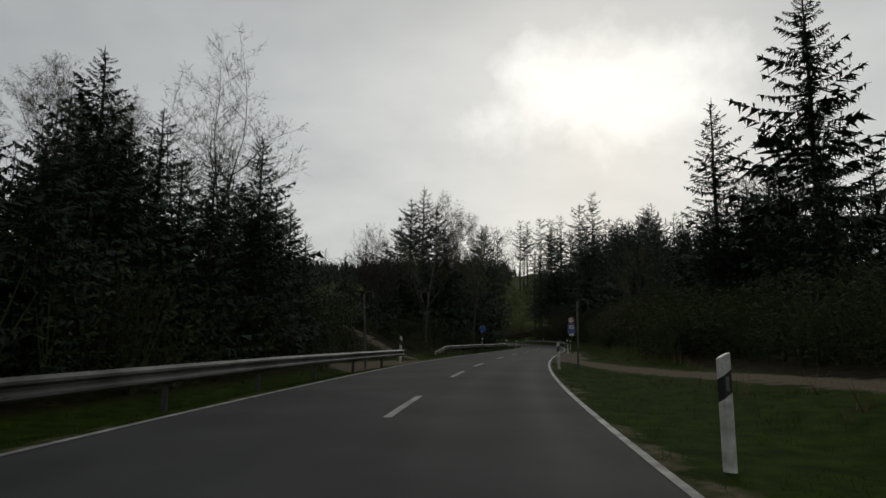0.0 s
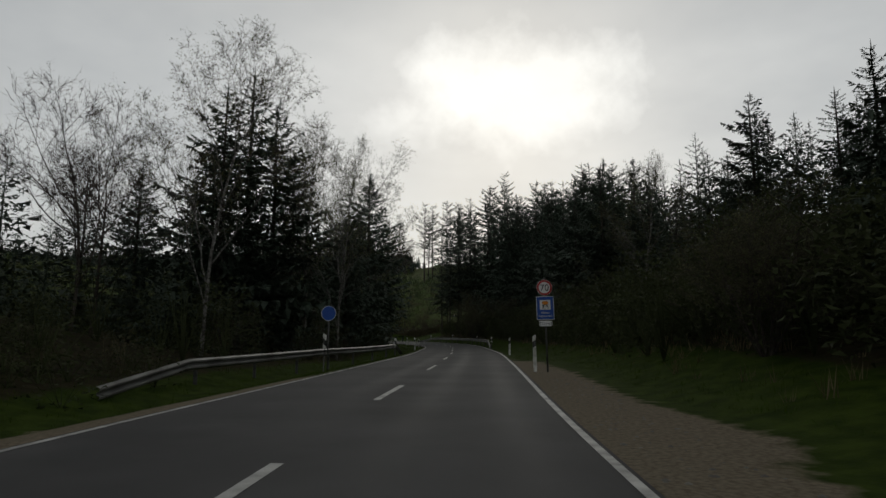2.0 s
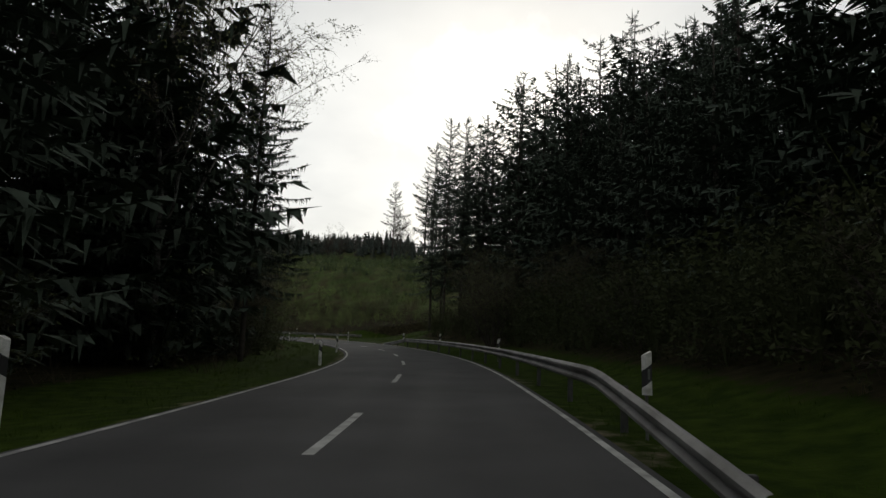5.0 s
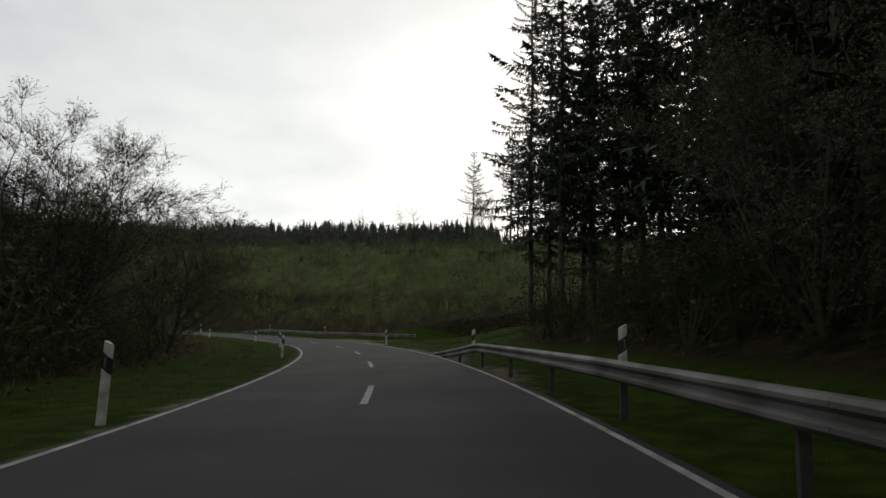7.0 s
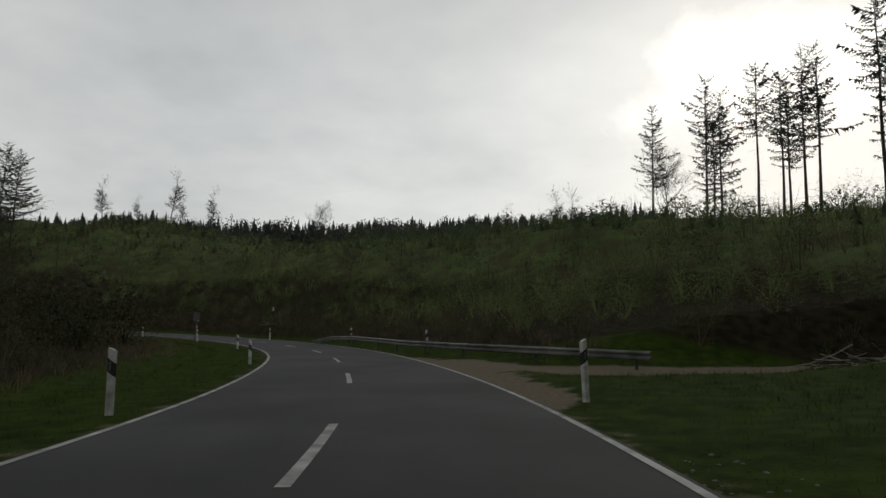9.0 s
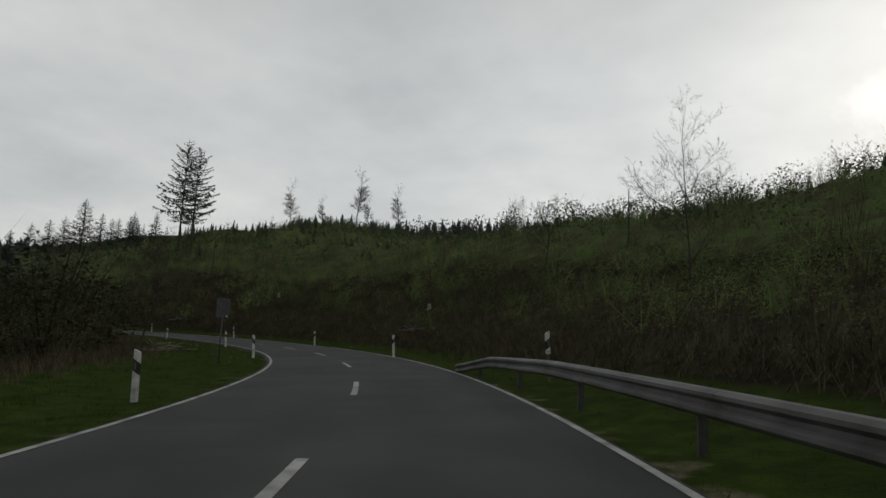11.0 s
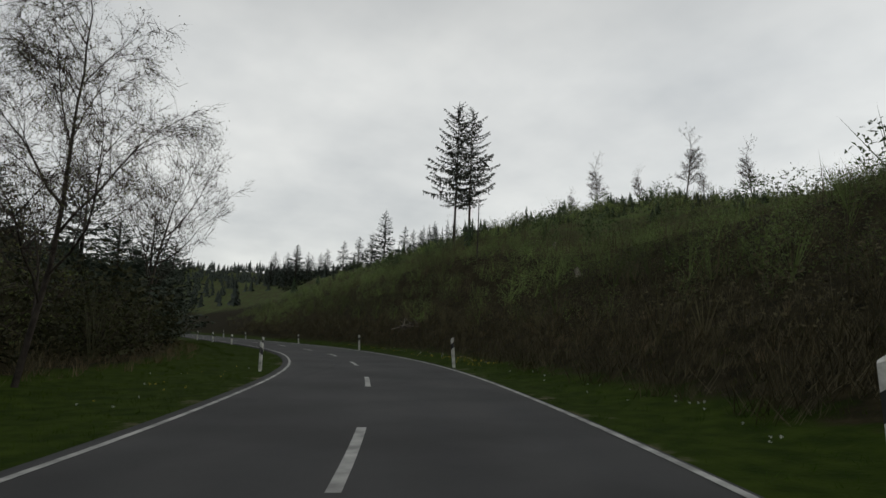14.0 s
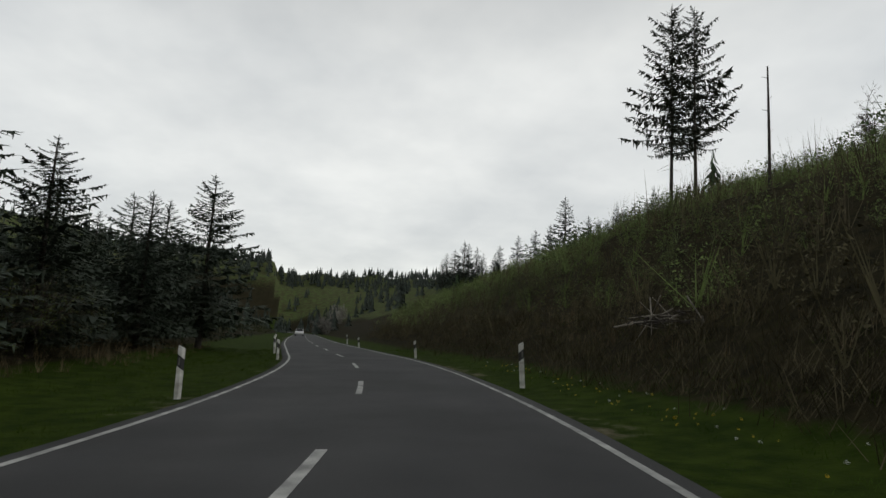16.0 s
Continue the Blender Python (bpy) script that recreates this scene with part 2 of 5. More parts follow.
def ground_material():
    m = bpy.data.materials.new("ground_cover")
    m.use_nodes = True
    nt = m.node_tree
    N, L = nt.nodes.new, nt.links.new
    b = nt.nodes["Principled BSDF"]
    b.inputs["Roughness"].default_value = 0.95
    b.inputs["Specular IOR Level"].default_value = 0.02
    tc, at = N("ShaderNodeTexCoord"), N("ShaderNodeAttribute")
    at.attribute_name = "zone"
    sp = N("ShaderNodeSeparateColor")
    L(at.outputs["Color"], sp.inputs[0])
    noises = []
    for sc, det in ((0.35, 6), (2.2, 6), (14.0, 4)):
        n = N("ShaderNodeTexNoise")
        n.inputs["Scale"].default_value, n.inputs["Detail"].default_value = sc, det
        L(tc.outputs["Object"], n.inputs["Vector"])
        noises.append(n.outputs[0])

    def ramp(src, a, ca, c, cb):
        r = N("ShaderNodeValToRGB")
        r.color_ramp.elements[0].position, r.color_ramp.elements[0].color = a, (*ca, 1)
        r.color_ramp.elements[1].position, r.color_ramp.elements[1].color = c, (*cb, 1)
        L(src, r.inputs[0])
        return r.outputs[0]

    def mixed(fac, a, c):
        x = N("ShaderNodeMixRGB")
        L(fac, x.inputs[0])
        L(a, x.inputs[1])
        L(c, x.inputs[2])
        return x.outputs[0]

    def edge(zone):
        # a ragged border between two covers
        s1 = N("ShaderNodeMath")
        s1.operation = "MULTIPLY_ADD"
        L(noises[1], s1.inputs[0])
        s1.inputs[1].default_value = 0.9
        s1.inputs[2].default_value = -0.45
        s2 = N("ShaderNodeMath")
        s2.operation = "ADD"
        L(zone, s2.inputs[0])
        L(s1.outputs[0], s2.inputs[1])
        mr = N("ShaderNodeMapRange")
        mr.inputs[1].default_value, mr.inputs[2].default_value = 0.38, 0.62
        L(s2.outputs[0], mr.inputs[0])
        return mr.outputs[0]

    grass = ramp(noises[1], 0.35, (0.019, 0.033, 0.005), 0.68, (0.040, 0.062, 0.009))
    litter = ramp(noises[1], 0.35, (0.013, 0.012, 0.007), 0.68, (0.036, 0.031, 0.016))
    gravel = ramp(noises[2], 0.35, (0.118, 0.098, 0.070), 0.65, (0.190, 0.162, 0.118))
    hill = ramp(noises[0], 0.38, (0.064, 0.060, 0.031), 0.62, (0.078, 0.110, 0.038))
    col = mixed(edge(sp.outputs[1]), grass, litter)
    col = mixed(edge(sp.outputs[2]), col, hill)
    col = mixed(edge(sp.outputs[0]), col, gravel)
    L(col, b.inputs["Base Color"])
    bp = N("ShaderNodeBump")
    bp.inputs["Strength"].default_value, bp.inputs["Distance"].default_value = 0.45, 0.06
    L(noises[2], bp.inputs["Height"])
    L(bp.outputs[0], b.inputs["Normal"])
    return m


ASPHALT = asphalt_material()
GROUND = ground_material()

# ---- plan of the road ----
CENTRE = [(-0.24, -26.46), (1.00, -2.48), (1.64, 9.51), (2.75, 21.56), (4.37, 33.52), (6.50, 45.34), (8.98, 57.12), (11.43, 68.85), (13.71, 80.60),
          (15.58, 92.41), (17.35, 104.24), (18.64, 116.14), (19.08, 128.05), (18.59, 140.00), (17.15, 151.87), (14.80, 163.54), (11.38, 174.92), (6.60, 185.81),
          (0.84, 196.22), (-6.05, 205.78), (-14.13, 214.48), (-23.34, 221.95), (-33.54, 228.15), (-44.41, 233.09), (-55.65, 237.10), (-67.40, 239.90), (-78.60, 241.30),
          (-90.00, 241.71), (-102.00, 241.21), (-125.00, 240.22), (-165.00, 239.41), (-210.00, 239.00), (-280.00, 238.00), (-360.00, 232.00), (-450.00, 222.00)]


def spline(points, step=1.0):
    k = np.array(points, float)
    k = np.vstack([2 * k[0] - k[1], k, 2 * k[-1] - k[-2]])
    out = []
    for i in range(1, len(k) - 2):
        p0, p1, p2, p3 = k[i - 1:i + 3]
        n = max(2, int(np.linalg.norm(p2 - p1) / step))
        u = (np.arange(n) / n)[:, None]
        out.append(0.5 * (2 * p1 + (p2 - p0) * u + (2 * p0 - 5 * p1 + 4 * p2 - p3) * u * u + (3 * p1 - p0 - 3 * p2 + p3) * u ** 3))
    return np.vstack(out + [k[-2:-1]])


LINE = spline(CENTRE)
STATION = np.r_[0, np.cumsum(np.linalg.norm(np.diff(LINE, axis=0), axis=1))]
WAY = np.gradient(LINE, axis=0)
WAY /= np.linalg.norm(WAY, axis=1)[:, None]
END = STATION[-1]
HALF = 3.05


def at(s, d=0.0):
    """The place at station s, d metres to the right of the centre line."""
    s = np.asarray(s, float)
    p = np.stack([np.interp(s, STATION, LINE[:, i]) for i in (0, 1)], -1)
    w = np.stack([np.interp(s, STATION, WAY[:, i]) for i in (0, 1)], -1)
    return p + np.stack([w[..., 1], -w[..., 0]], -1) * np.asarray(d)[..., None]


def heading(s):
    w = [np.interp(s, STATION, WAY[:, i]) for i in (0, 1)]
    return math.atan2(w[1], w[0])


def station(xy):
    """Station and offset of places, an array of x, y."""
    xy = np.atleast_2d(np.asarray(xy, float))
    s, d = np.empty(len(xy)), np.empty(len(xy))
    for a in range(0, len(xy), 20000):
        p = xy[a:a + 20000]
        i = ((p[:, None, 0] - LINE[None, :, 0]) ** 2 + (p[:, None, 1] - LINE[None, :, 1]) ** 2).argmin(1)
        off, w = p - LINE[i], WAY[i]
        along = (off * w).sum(1)
        s[a:a + 20000] = STATION[i] + np.clip(along, -1, 1)
        side = off[:, 0] * w[:, 1] - off[:, 1] * w[:, 0]
        d[a:a + 20000] = np.where(side < 0, -1, 1) * np.linalg.norm(off - w * np.clip(along, -1, 1)[:, None], axis=1)
    return s, d


def bank(s):
    return np.interp(s, [0, 95, 150, 330, 390], [0, 0, 0.036, 0.036, 0])


# cross sections: metres from the centre line, and heights there station by station
OUT = [5.5, 10, 20, 45, 75, 115, 200, 420, 3000]
RIGHT = {0: (-0.1, 0.2, 1, 7, 13, 20, 30, 38, 60), 60: (-0.1, 0.4, 1.5, 8, 14, 21, 30, 38, 60), 90: (0, 1.6, 4, 11, 16, 22, 30, 40, 60),
         160: (0.2, 2, 4.5, 10, 14, 20, 30, 42, 60), 185: (0.3, 2.3, 4, 10.1, 14.9, 22.2, 32.5, 43.1, 60), 200: (0.3, 0.35, 2.3, 10.1, 15.5, 23.6, 34, 43.8, 60),
         220: (0.4, 1.4, 3.7, 11, 16.8, 25.3, 35.5, 44.5, 60), 240: (0.4, 1.6, 4.3, 13.5, 18.6, 26.1, 38, 45, 60), 260: (0.3, 1.9, 5.3, 16.4, 20.5, 25.7, 41.5, 45.4, 60),
         290: (0.3, 2.4, 7, 18.1, 23.3, 24, 45, 46.3, 60), 315: (0.3, 2.8, 8.5, 14.4, 23, 22.6, 47.2, 47.7, 60), 335: (0.3, 3.1, 9.4, 19, 24.5, 28.1, 44.6, 48.7, 60),
         370: (0.3, 2.6, 7.7, 19.2, 29.5, 36.8, 40.6, 49.2, 60), 430: (0.2, 2, 6.1, 17.9, 27.5, 38.3, 40.8, 50.6, 60), 510: (0, 1.6, 5.2, 15.7, 24.6, 40.5, 43.6, 54.3, 60),
         600: (0, 1.6, 5.3, 16.1, 25.7, 35.3, 48.6, 61, 80), 690: (0, 2, 6.3, 18.3, 30.4, 33.6, 54.2, 69.2, 90)}
LEFT = {0: (-0.5, -0.5, -0.6, 2, 7, 14, 34, 60, 80), 75: (-0.4, 0.6, 3.2, 4.2, 7.5, 14, 34, 60, 80), 86: (-0.4, 0.6, 3, 4, 7, 12, 30, 56, 80),
         110: (-0.5, -0.5, -0.5, 1, 4, 8, 20, 50, 80), 150: (-0.3, -0.4, -0.5, 0, 2, 4, 8, 40, 80), 280: (-0.3, -0.2, 0, 0.5, 2, 4, 8, 40, 80),
         330: (-0.3, -0, 0.6, 3, 7, 13, 22, 40, 80), 380: (-0.3, 0.0, 1.0, 5, 13, 26, 38, 46, 80), 510: (-0.3, 0.0, 1.0, 6, 15, 27, 42, 48, 80),
         600: (-0.3, 0.7, 3, 14, 26, 40, 50, 60, 80), 690: (-0.3, 2.3, 8, 22, 38, 52, 64, 72, 90)}


def table(rows, s, d):
    keys = sorted(rows)
    vals = np.array([rows[k] for k in keys])
    cols = np.stack([np.interp(s, keys, vals[:, j]) for j in range(vals.shape[1])], -1)
    out = np.array(OUT)
    j = np.clip(np.searchsorted(out, d) - 1, 0, len(out) - 2)
    t = np.clip((d - out[j]) / (out[j + 1] - out[j]), 0, 1)
    n = np.arange(len(d))
    return cols[n, j] * (1 - t) + cols[n, j + 1] * t


def bumps(x, y):
    return (np.sin(x * 0.11 + 1.3 * np.sin(y * 0.07)) + np.sin(y * 0.13 + 1.1 * np.sin(x * 0.09 + 2)) + 0.6 * np.sin(x * 0.31 + y * 0.27) + 0.35 * np.sin(x * 0.9 - y * 0.7) + 0.25 * np.sin(x * 1.7 + y * 1.3))


def height(xy):
    xy = np.atleast_2d(np.asarray(xy, float))
    s, d = station(xy)
    a = np.abs(d)
    side = np.where(d > 0, table(RIGHT, s, a), table(LEFT, s, a))
    edge = bank(s) * np.clip(d, -3.6, 3.6) - 0.07
    t = np.clip((a - 3.7) / (5.5 - 3.7), 0, 1)
    z = edge * (1 - t) + side * t
    # a track cut into the bank
    cut = ribbon_mask(xy, SIDE_TRACK, 2.9, 2.6) * np.clip((d - 4.5) / 1.5, 0, 1)
    z = z * (1 - cut) + (0.1 + 0.045 * (a - 4)) * cut
    rough = np.clip((a - 5) / 25, 0, 1)
    return z + rough * bumps(xy[:, 0], xy[:, 1]) * 0.28 * (1 + np.clip(a / 60, 0, 4))


def z_at(x, y):
    return float(height([(x, y)])[0])


# ---- mesh helpers ----
def mesh_data(name, v, f, mat, smooth=False):
    me = bpy.data.meshes.new(name)
    me.from_pydata([tuple(p) for p in np.asarray(v, float).tolist()], [], [tuple(q) for q in (f.tolist() if hasattr(f, "tolist") else f)])
    me.materials.append(mat)
    if smooth:
        me.polygons.foreach_set("use_smooth", [True] * len(me.polygons))
    me.update()
    return me


def tri_data(name, v, f, mat):
    """The same, quicker, for triangles alone."""
    v, f = np.asarray(v, np.float32), np.asarray(f, np.int32)
    me = bpy.data.meshes.new(name)
    me.vertices.add(len(v))
    me.vertices.foreach_set("co", v.ravel())
    me.loops.add(f.size)
    me.loops.foreach_set("vertex_index", f.ravel())
    me.polygons.add(len(f))
    me.polygons.foreach_set("loop_start", np.arange(0, f.size, 3, dtype=np.int32))
    me.polygons.foreach_set("loop_total", np.full(len(f), 3, np.int32))
    me.materials.append(mat)
    me.update(calc_edges=True)
    me.validate()
    return me


def part(name, me, parent, label="", m=None):
    ob = new(name, me)
    ob.parent = parent
    if m is not None:
        ob.matrix_basis = m
    return tagged(ob, label)


def root(name, label, category, group="", kind=""):
    return tagged(new(name), label, category, group, kind)


def bm_data(name, bm, mat, smooth=False):
    me = bpy.data.meshes.new(name)
    bm.to_mesh(me)
    bm.free()
    me.materials.append(mat)
    if smooth:
        me.polygons.foreach_set("use_smooth", [True] * len(me.polygons))
    return me


def box(bm, x0, y0, z0, x1, y1, z1, bevel=0.0):
    r = bmesh.ops.create_cube(bm, size=1, matrix=Matrix.LocRotScale(((x0 + x1) / 2, (y0 + y1) / 2, (z0 + z1) / 2), None, (x1 - x0, y1 - y0, z1 - z0)))
    if bevel:
        bmesh.ops.bevel(bm, geom=list({e for v in r["verts"] for e in v.link_edges}), offset=bevel, segments=2, affect="EDGES")


def tube(points, radii, sides=6):
    """A tapered tube along points: vertices and triangles."""
    p = np.asarray(points, float)
    r = np.asarray(radii, float)
    t = np.gradient(p, axis=0)
    t /= np.linalg.norm(t, axis=1)[:, None] + 1e-9
    ref = np.where(np.abs(t[:, 2:3]) > 0.9, np.array([[1.0, 0, 0]]), np.array([[0, 0, 1.0]]))
    u = np.cross(t, ref)
    u /= np.linalg.norm(u, axis=1)[:, None] + 1e-9
    w = np.cross(t, u)
    a = np.arange(sides) * 2 * np.pi / sides
    v = (p[:, None] + r[:, None, None] * (np.cos(a)[None, :, None] * u[:, None] + np.sin(a)[None, :, None] * w[:, None])).reshape(-1, 3)
    f = []
    for i in range(len(p) - 1):
        for k in range(sides):
            a0, b0 = i * sides + k, i * sides + (k + 1) % sides
            f += [(a0, b0, b0 + sides), (a0, b0 + sides, a0 + sides)]
    top = (len(p) - 1) * sides
    f += [(top, top + k, top + k + 1) for k in range(1, sides - 1)]
    return v, np.array(f)


class Soup:
    """Gathers triangles."""

    def __init__(self):
        self.v, self.f, self.n = [], [], 0

    def add(self, v, f):
        v, f = np.asarray(v, float), np.asarray(f, int)
        self.v.append(v)
        self.f.append(f + self.n)
        self.n += len(v)

    def tris(self, v):
        v = np.asarray(v, float).reshape(-1, 3)
        self.add(v, np.arange(len(v)).reshape(-1, 3))

    def arrays(self):
        return np.vstack(self.v), np.vstack(self.f)

    def data(self, name, mat):
        return tri_data(name, *self.arrays(), mat)


def strew(template, places, turns, sizes, mat, name):
    """One mesh of many copies of a small form."""
    v, f = template
    c, s = np.cos(turns), np.sin(turns)
    z = np.asarray(sizes)
    zz = z if z.ndim == 2 else np.stack([z, z, z], -1)
    x = (v[None, :, 0] * c[:, None] - v[None, :, 1] * s[:, None]) * zz[:, None, 0]
    y = (v[None, :, 0] * s[:, None] + v[None, :, 1] * c[:, None]) * zz[:, None, 1]
    w = v[None, :, 2] * zz[:, None, 2]
    out = np.stack([x, y, w], -1) + np.asarray(places)[:, None]
    n = len(places)
    faces = (f[None] + (np.arange(n) * len(v))[:, None, None]).reshape(-1, 3)
    return tri_data(name, out.reshape(-1, 3), faces, mat)


# ---- ground ----
def stretched(lo, hi, step, far_lo, far_hi):
    core = np.arange(lo, hi + 0.01, step)
    out, g = [], step
    x = lo
    while x > far_lo:
        g *= 1.13
        x -= g
        out.append(x)
    up, g, x = [], step, core[-1]
    while x < far_hi:
        g *= 1.13
        x += g
        up.append(x)
    return np.r_[out[::-1], core, up]


def ribbon_mask(xy, points, half, soft=0.8):
    line = spline(points, 0.5)
    dist = np.full(len(xy), 1e9)
    near = np.where((np.abs(xy - line.mean(0)) < 60).all(1))[0]
    if len(near):
        d2 = ((xy[near][:, None] - line[None]) ** 2).sum(-1).min(1)
        dist[near] = np.sqrt(d2)
    return np.clip(1 - (dist - half) / soft, 0, 1)


LEFT_TRACK = [(6.5, 52), (2.0, 45.5), (-1.2, 47.5), (-3.6, 53), (-6.0, 59), (-9.5, 66)]
LEFT_VERGE = [(-1.2, 33), (0.6, 40), (3.0, 46), (5.2, 52), (7, 58)]
RIGHT_TRACK = [(14.2, 68), (12.4, 58), (10.6, 50), (10.2, 42), (10.2, 34), (10.6, 24), (11.5, 14), (14, 2), (18, -14)]
RIGHT_MOUTH = [(14.4, 68), (12.7, 58), (11.2, 51), (10.6, 45)]
SIDE_TRACK = [(9.0, 189.0), (11.5, 187.0), (14, 186.2), (17, 186.4), (22, 187.8), (30, 190)]
SIDE_TRACK_EDGE = [(13.8, 177), (12.4, 181), (10.4, 185.5), (8.4, 189.5), (6, 193)]


def build_ground():
    xs = stretched(-150, 62, 1.3, -3000, 3000)
    ys = stretched(-24, 272, 1.3, -3000, 3000)
    # a closer net where the gravel tracks leave the road
    xs = np.unique(np.r_[xs, np.arange(-13.1, 20, 1.3)])
    ys = np.unique(np.r_[ys, np.arange(28.1, 74, 1.3), np.arange(176.3, 196, 1.3)])
    gx, gy = np.meshgrid(xs, ys)
    xy = np.stack([gx.ravel(), gy.ravel()], -1)
    z = height(xy)
    s, d = station(xy)
    a = np.abs(d)
    nx, ny = len(xs), len(ys)
    i = (np.arange(ny - 1)[:, None] * nx + np.arange(nx - 1)[None]).ravel()
    quads = np.stack([i, i + 1, i + 1 + nx, i + nx], -1)
    me = bpy.data.meshes.new("ground")
    v = np.c_[xy, z].astype(np.float32)
    me.vertices.add(len(v))
    me.vertices.foreach_set("co", v.ravel())
    me.loops.add(quads.size)
    me.loops.foreach_set("vertex_index", quads.astype(np.int32).ravel())
    me.polygons.add(len(quads))
    me.polygons.foreach_set("loop_start", np.arange(0, quads.size, 4, dtype=np.int32))
    me.polygons.foreach_set("loop_total", np.full(len(quads), 4, np.int32))
    me.polygons.foreach_set("use_smooth", [True] * len(quads))
    me.update(calc_edges=True)
    gravel = np.maximum.reduce([ribbon_mask(xy, LEFT_TRACK, 0.3, 0.7), ribbon_mask(xy, LEFT_VERGE, 1.4), ribbon_mask(xy, RIGHT_TRACK, 0.3), ribbon_mask(xy, RIGHT_MOUTH, 0.9, 1.0), ribbon_mask(xy, SIDE_TRACK, 1.7), ribbon_mask(xy, SIDE_TRACK_EDGE, 0.8)])
    gravel = np.maximum(gravel, np.clip((3.75 - a) / 0.3, 0, 0.46))
    gravel = np.maximum(gravel, np.where((d > 0) & (s > 172) & (s < 196), np.clip((4.35 - a) / 0.5, 0, 0.62), 0))
    verge = np.where(d > 0, np.interp(s, [0, 80, 110, 186, 192, 213, 220, 250, 300], [9, 7.6, 6.2, 6.0, 16, 16, 6.2, 5.2, 4.8]), np.interp(s, [0, 60, 150, 320], [6.0, 6.0, 8, 8.5]))
    litter = np.clip((a - verge) / 1.5, 0, 1)
    hill = np.where(d > 0, np.clip((a - np.interp(s, [0, 185, 205, 520], [70, 60, 18, 16])) / 15, 0, 1), np.where(s > 320, np.clip((a - 60) / 30, 0, 1), 0))
    col = me.color_attributes.new("zone", "FLOAT_COLOR", "POINT")
    col.data.foreach_set("color", np.stack([gravel, litter, hill, np.ones(len(v))], -1).astype(np.float32).ravel())
    me.materials.append(GROUND)
    tagged(new("ground", me), "rolling grassy and brush-covered ground with gravel tracks", "ground", kind="structure")


build_ground()


def strip(s0, s1, d0, d1, lift, step=1.0, skirt=0.0, width=1.2):
    n = max(2, int(abs(s1 - s0) / step) + 1)
    s = np.linspace(s0, s1, n)
    cols = np.linspace(d0, d1, max(2, int(abs(d1 - d0) / width) + 1))
    v = []
    for d in cols:
        p = at(s, np.full(n, d))
        v.append(np.c_[p, bank(s) * d + lift])
    if skirt:
        for d, k in ((d0, 0), (d1, len(cols) + 1)):
            p = at(s, np.full(n, d + math.copysign(0.05, d)))
            v.insert(k, np.c_[p, bank(s) * d + lift - skirt])
    v = np.array(v)
    m = len(v)
    f = [(c * n + i, (c + 1) * n + i, (c + 1) * n + i + 1, c * n + i + 1) for c in range(m - 1) for i in range(n - 1)]
    return v.reshape(-1, 3), f


DASH = [20.5, 39.2, 49.0, 56.6, 67.5, 76.8, 87.3, 97.4, 107.3, 156.8, 167.4, 188.3, 208.8, 238.7, 259.1, 278.2, 298.6, 318.1, 484.0]


def build_road():
    v, f = strip(0.5, END - 1, -HALF - 0.12, HALF + 0.12, 0.0, 1.0, 0.12, 0.26)
    me = mesh_data("road", v, f, ASPHALT, True)
    d = station(v[:, :2])[1]
    wear = sum(np.exp(-((d - c) / 0.33) ** 2) for c in (-2.3, -0.85, 0.85, 2.3))
    me.color_attributes.new("wear", "FLOAT_COLOR", "POINT").data.foreach_set("color", np.stack([wear, wear, wear, wear * 0 + 1], -1).astype(np.float32).ravel())
    road = tagged(new("road", me), "dark grey worn asphalt country road with white markings", "road", kind="structure")
    keys = [0, 20, 50, 80, 110, 140, 170, 200, 230, 260, 290, 320, 350, 380, 600]
    for offs in ([-3.10, -3.10, -3.08, -3.06, -3.03, -3.06, -3.02, -3.07, -3.09, -3.01, -2.88, -2.92, -2.87, -2.87, -2.87], [3.13, 3.13, 3.11, 3.05, 3.05, 3.00, 2.98, 3.06, 3.07, 3.06, 3.07, 2.86, 2.84, 2.84, 2.84]):
        s = np.arange(0.5, END - 1, 1.0)
        d = np.interp(s, keys, offs)
        v = np.vstack([np.c_[at(s, d + k), bank(s) * (d + k) + 0.006] for k in (-0.05, 0.05)])
        n = len(s)
        part("edge_line", mesh_data("edge_line", v, [(i, n + i, n + i + 1, i + 1) for i in range(n - 1)], PAINT), road, "narrow white edge line")
    # dashes, one by one
    n = np.arange(-2, 46)
    starts = np.interp(n, [-2, 0, 1, 2, 3, 4, 5, 6, 7, 12, 13, 15, 17, 20, 22, 24, 26, 28, 45], DASH)
    for s in starts:
        c = np.interp(s, [40, 62, 80, 90, 100, 112, 157, 180, 205, 240, 260, 280, 300, 320], [0.0, -0.04, -0.14, -0.18, -0.26, -0.26, -0.13, -0.17, -0.24, -0.17, -0.12, -0.15, -0.22, -0.22])
        part("lane_dash", mesh_data("lane_dash", *strip(s, s + 3.5, c - 0.065, c + 0.065, 0.006, 0.5), PAINT), road)

    r = np.random.RandomState(3)
    for s0, d0, s1, d1 in ((291.2, -2.2, 301.5, -0.55), (296.5, -1.6, 299.5, -2.5)):
        n = 40
        t = np.linspace(0, 1, n)
        s, d = s0 + (s1 - s0) * t, d0 + (d1 - d0) * t + np.cumsum(r.randn(n)) * 0.018
        w = 0.003 + 0.006 * r.rand(n)
        v = np.vstack([np.c_[at(s, d + k * w), bank(s) * d + 0.004] for k in (-1, 1)])
        part("crack", mesh_data("crack", v, [(i, n + i, n + i + 1, i + 1) for i in range(n - 1)], TAR), road, "fine dark crack in the asphalt")


build_road()


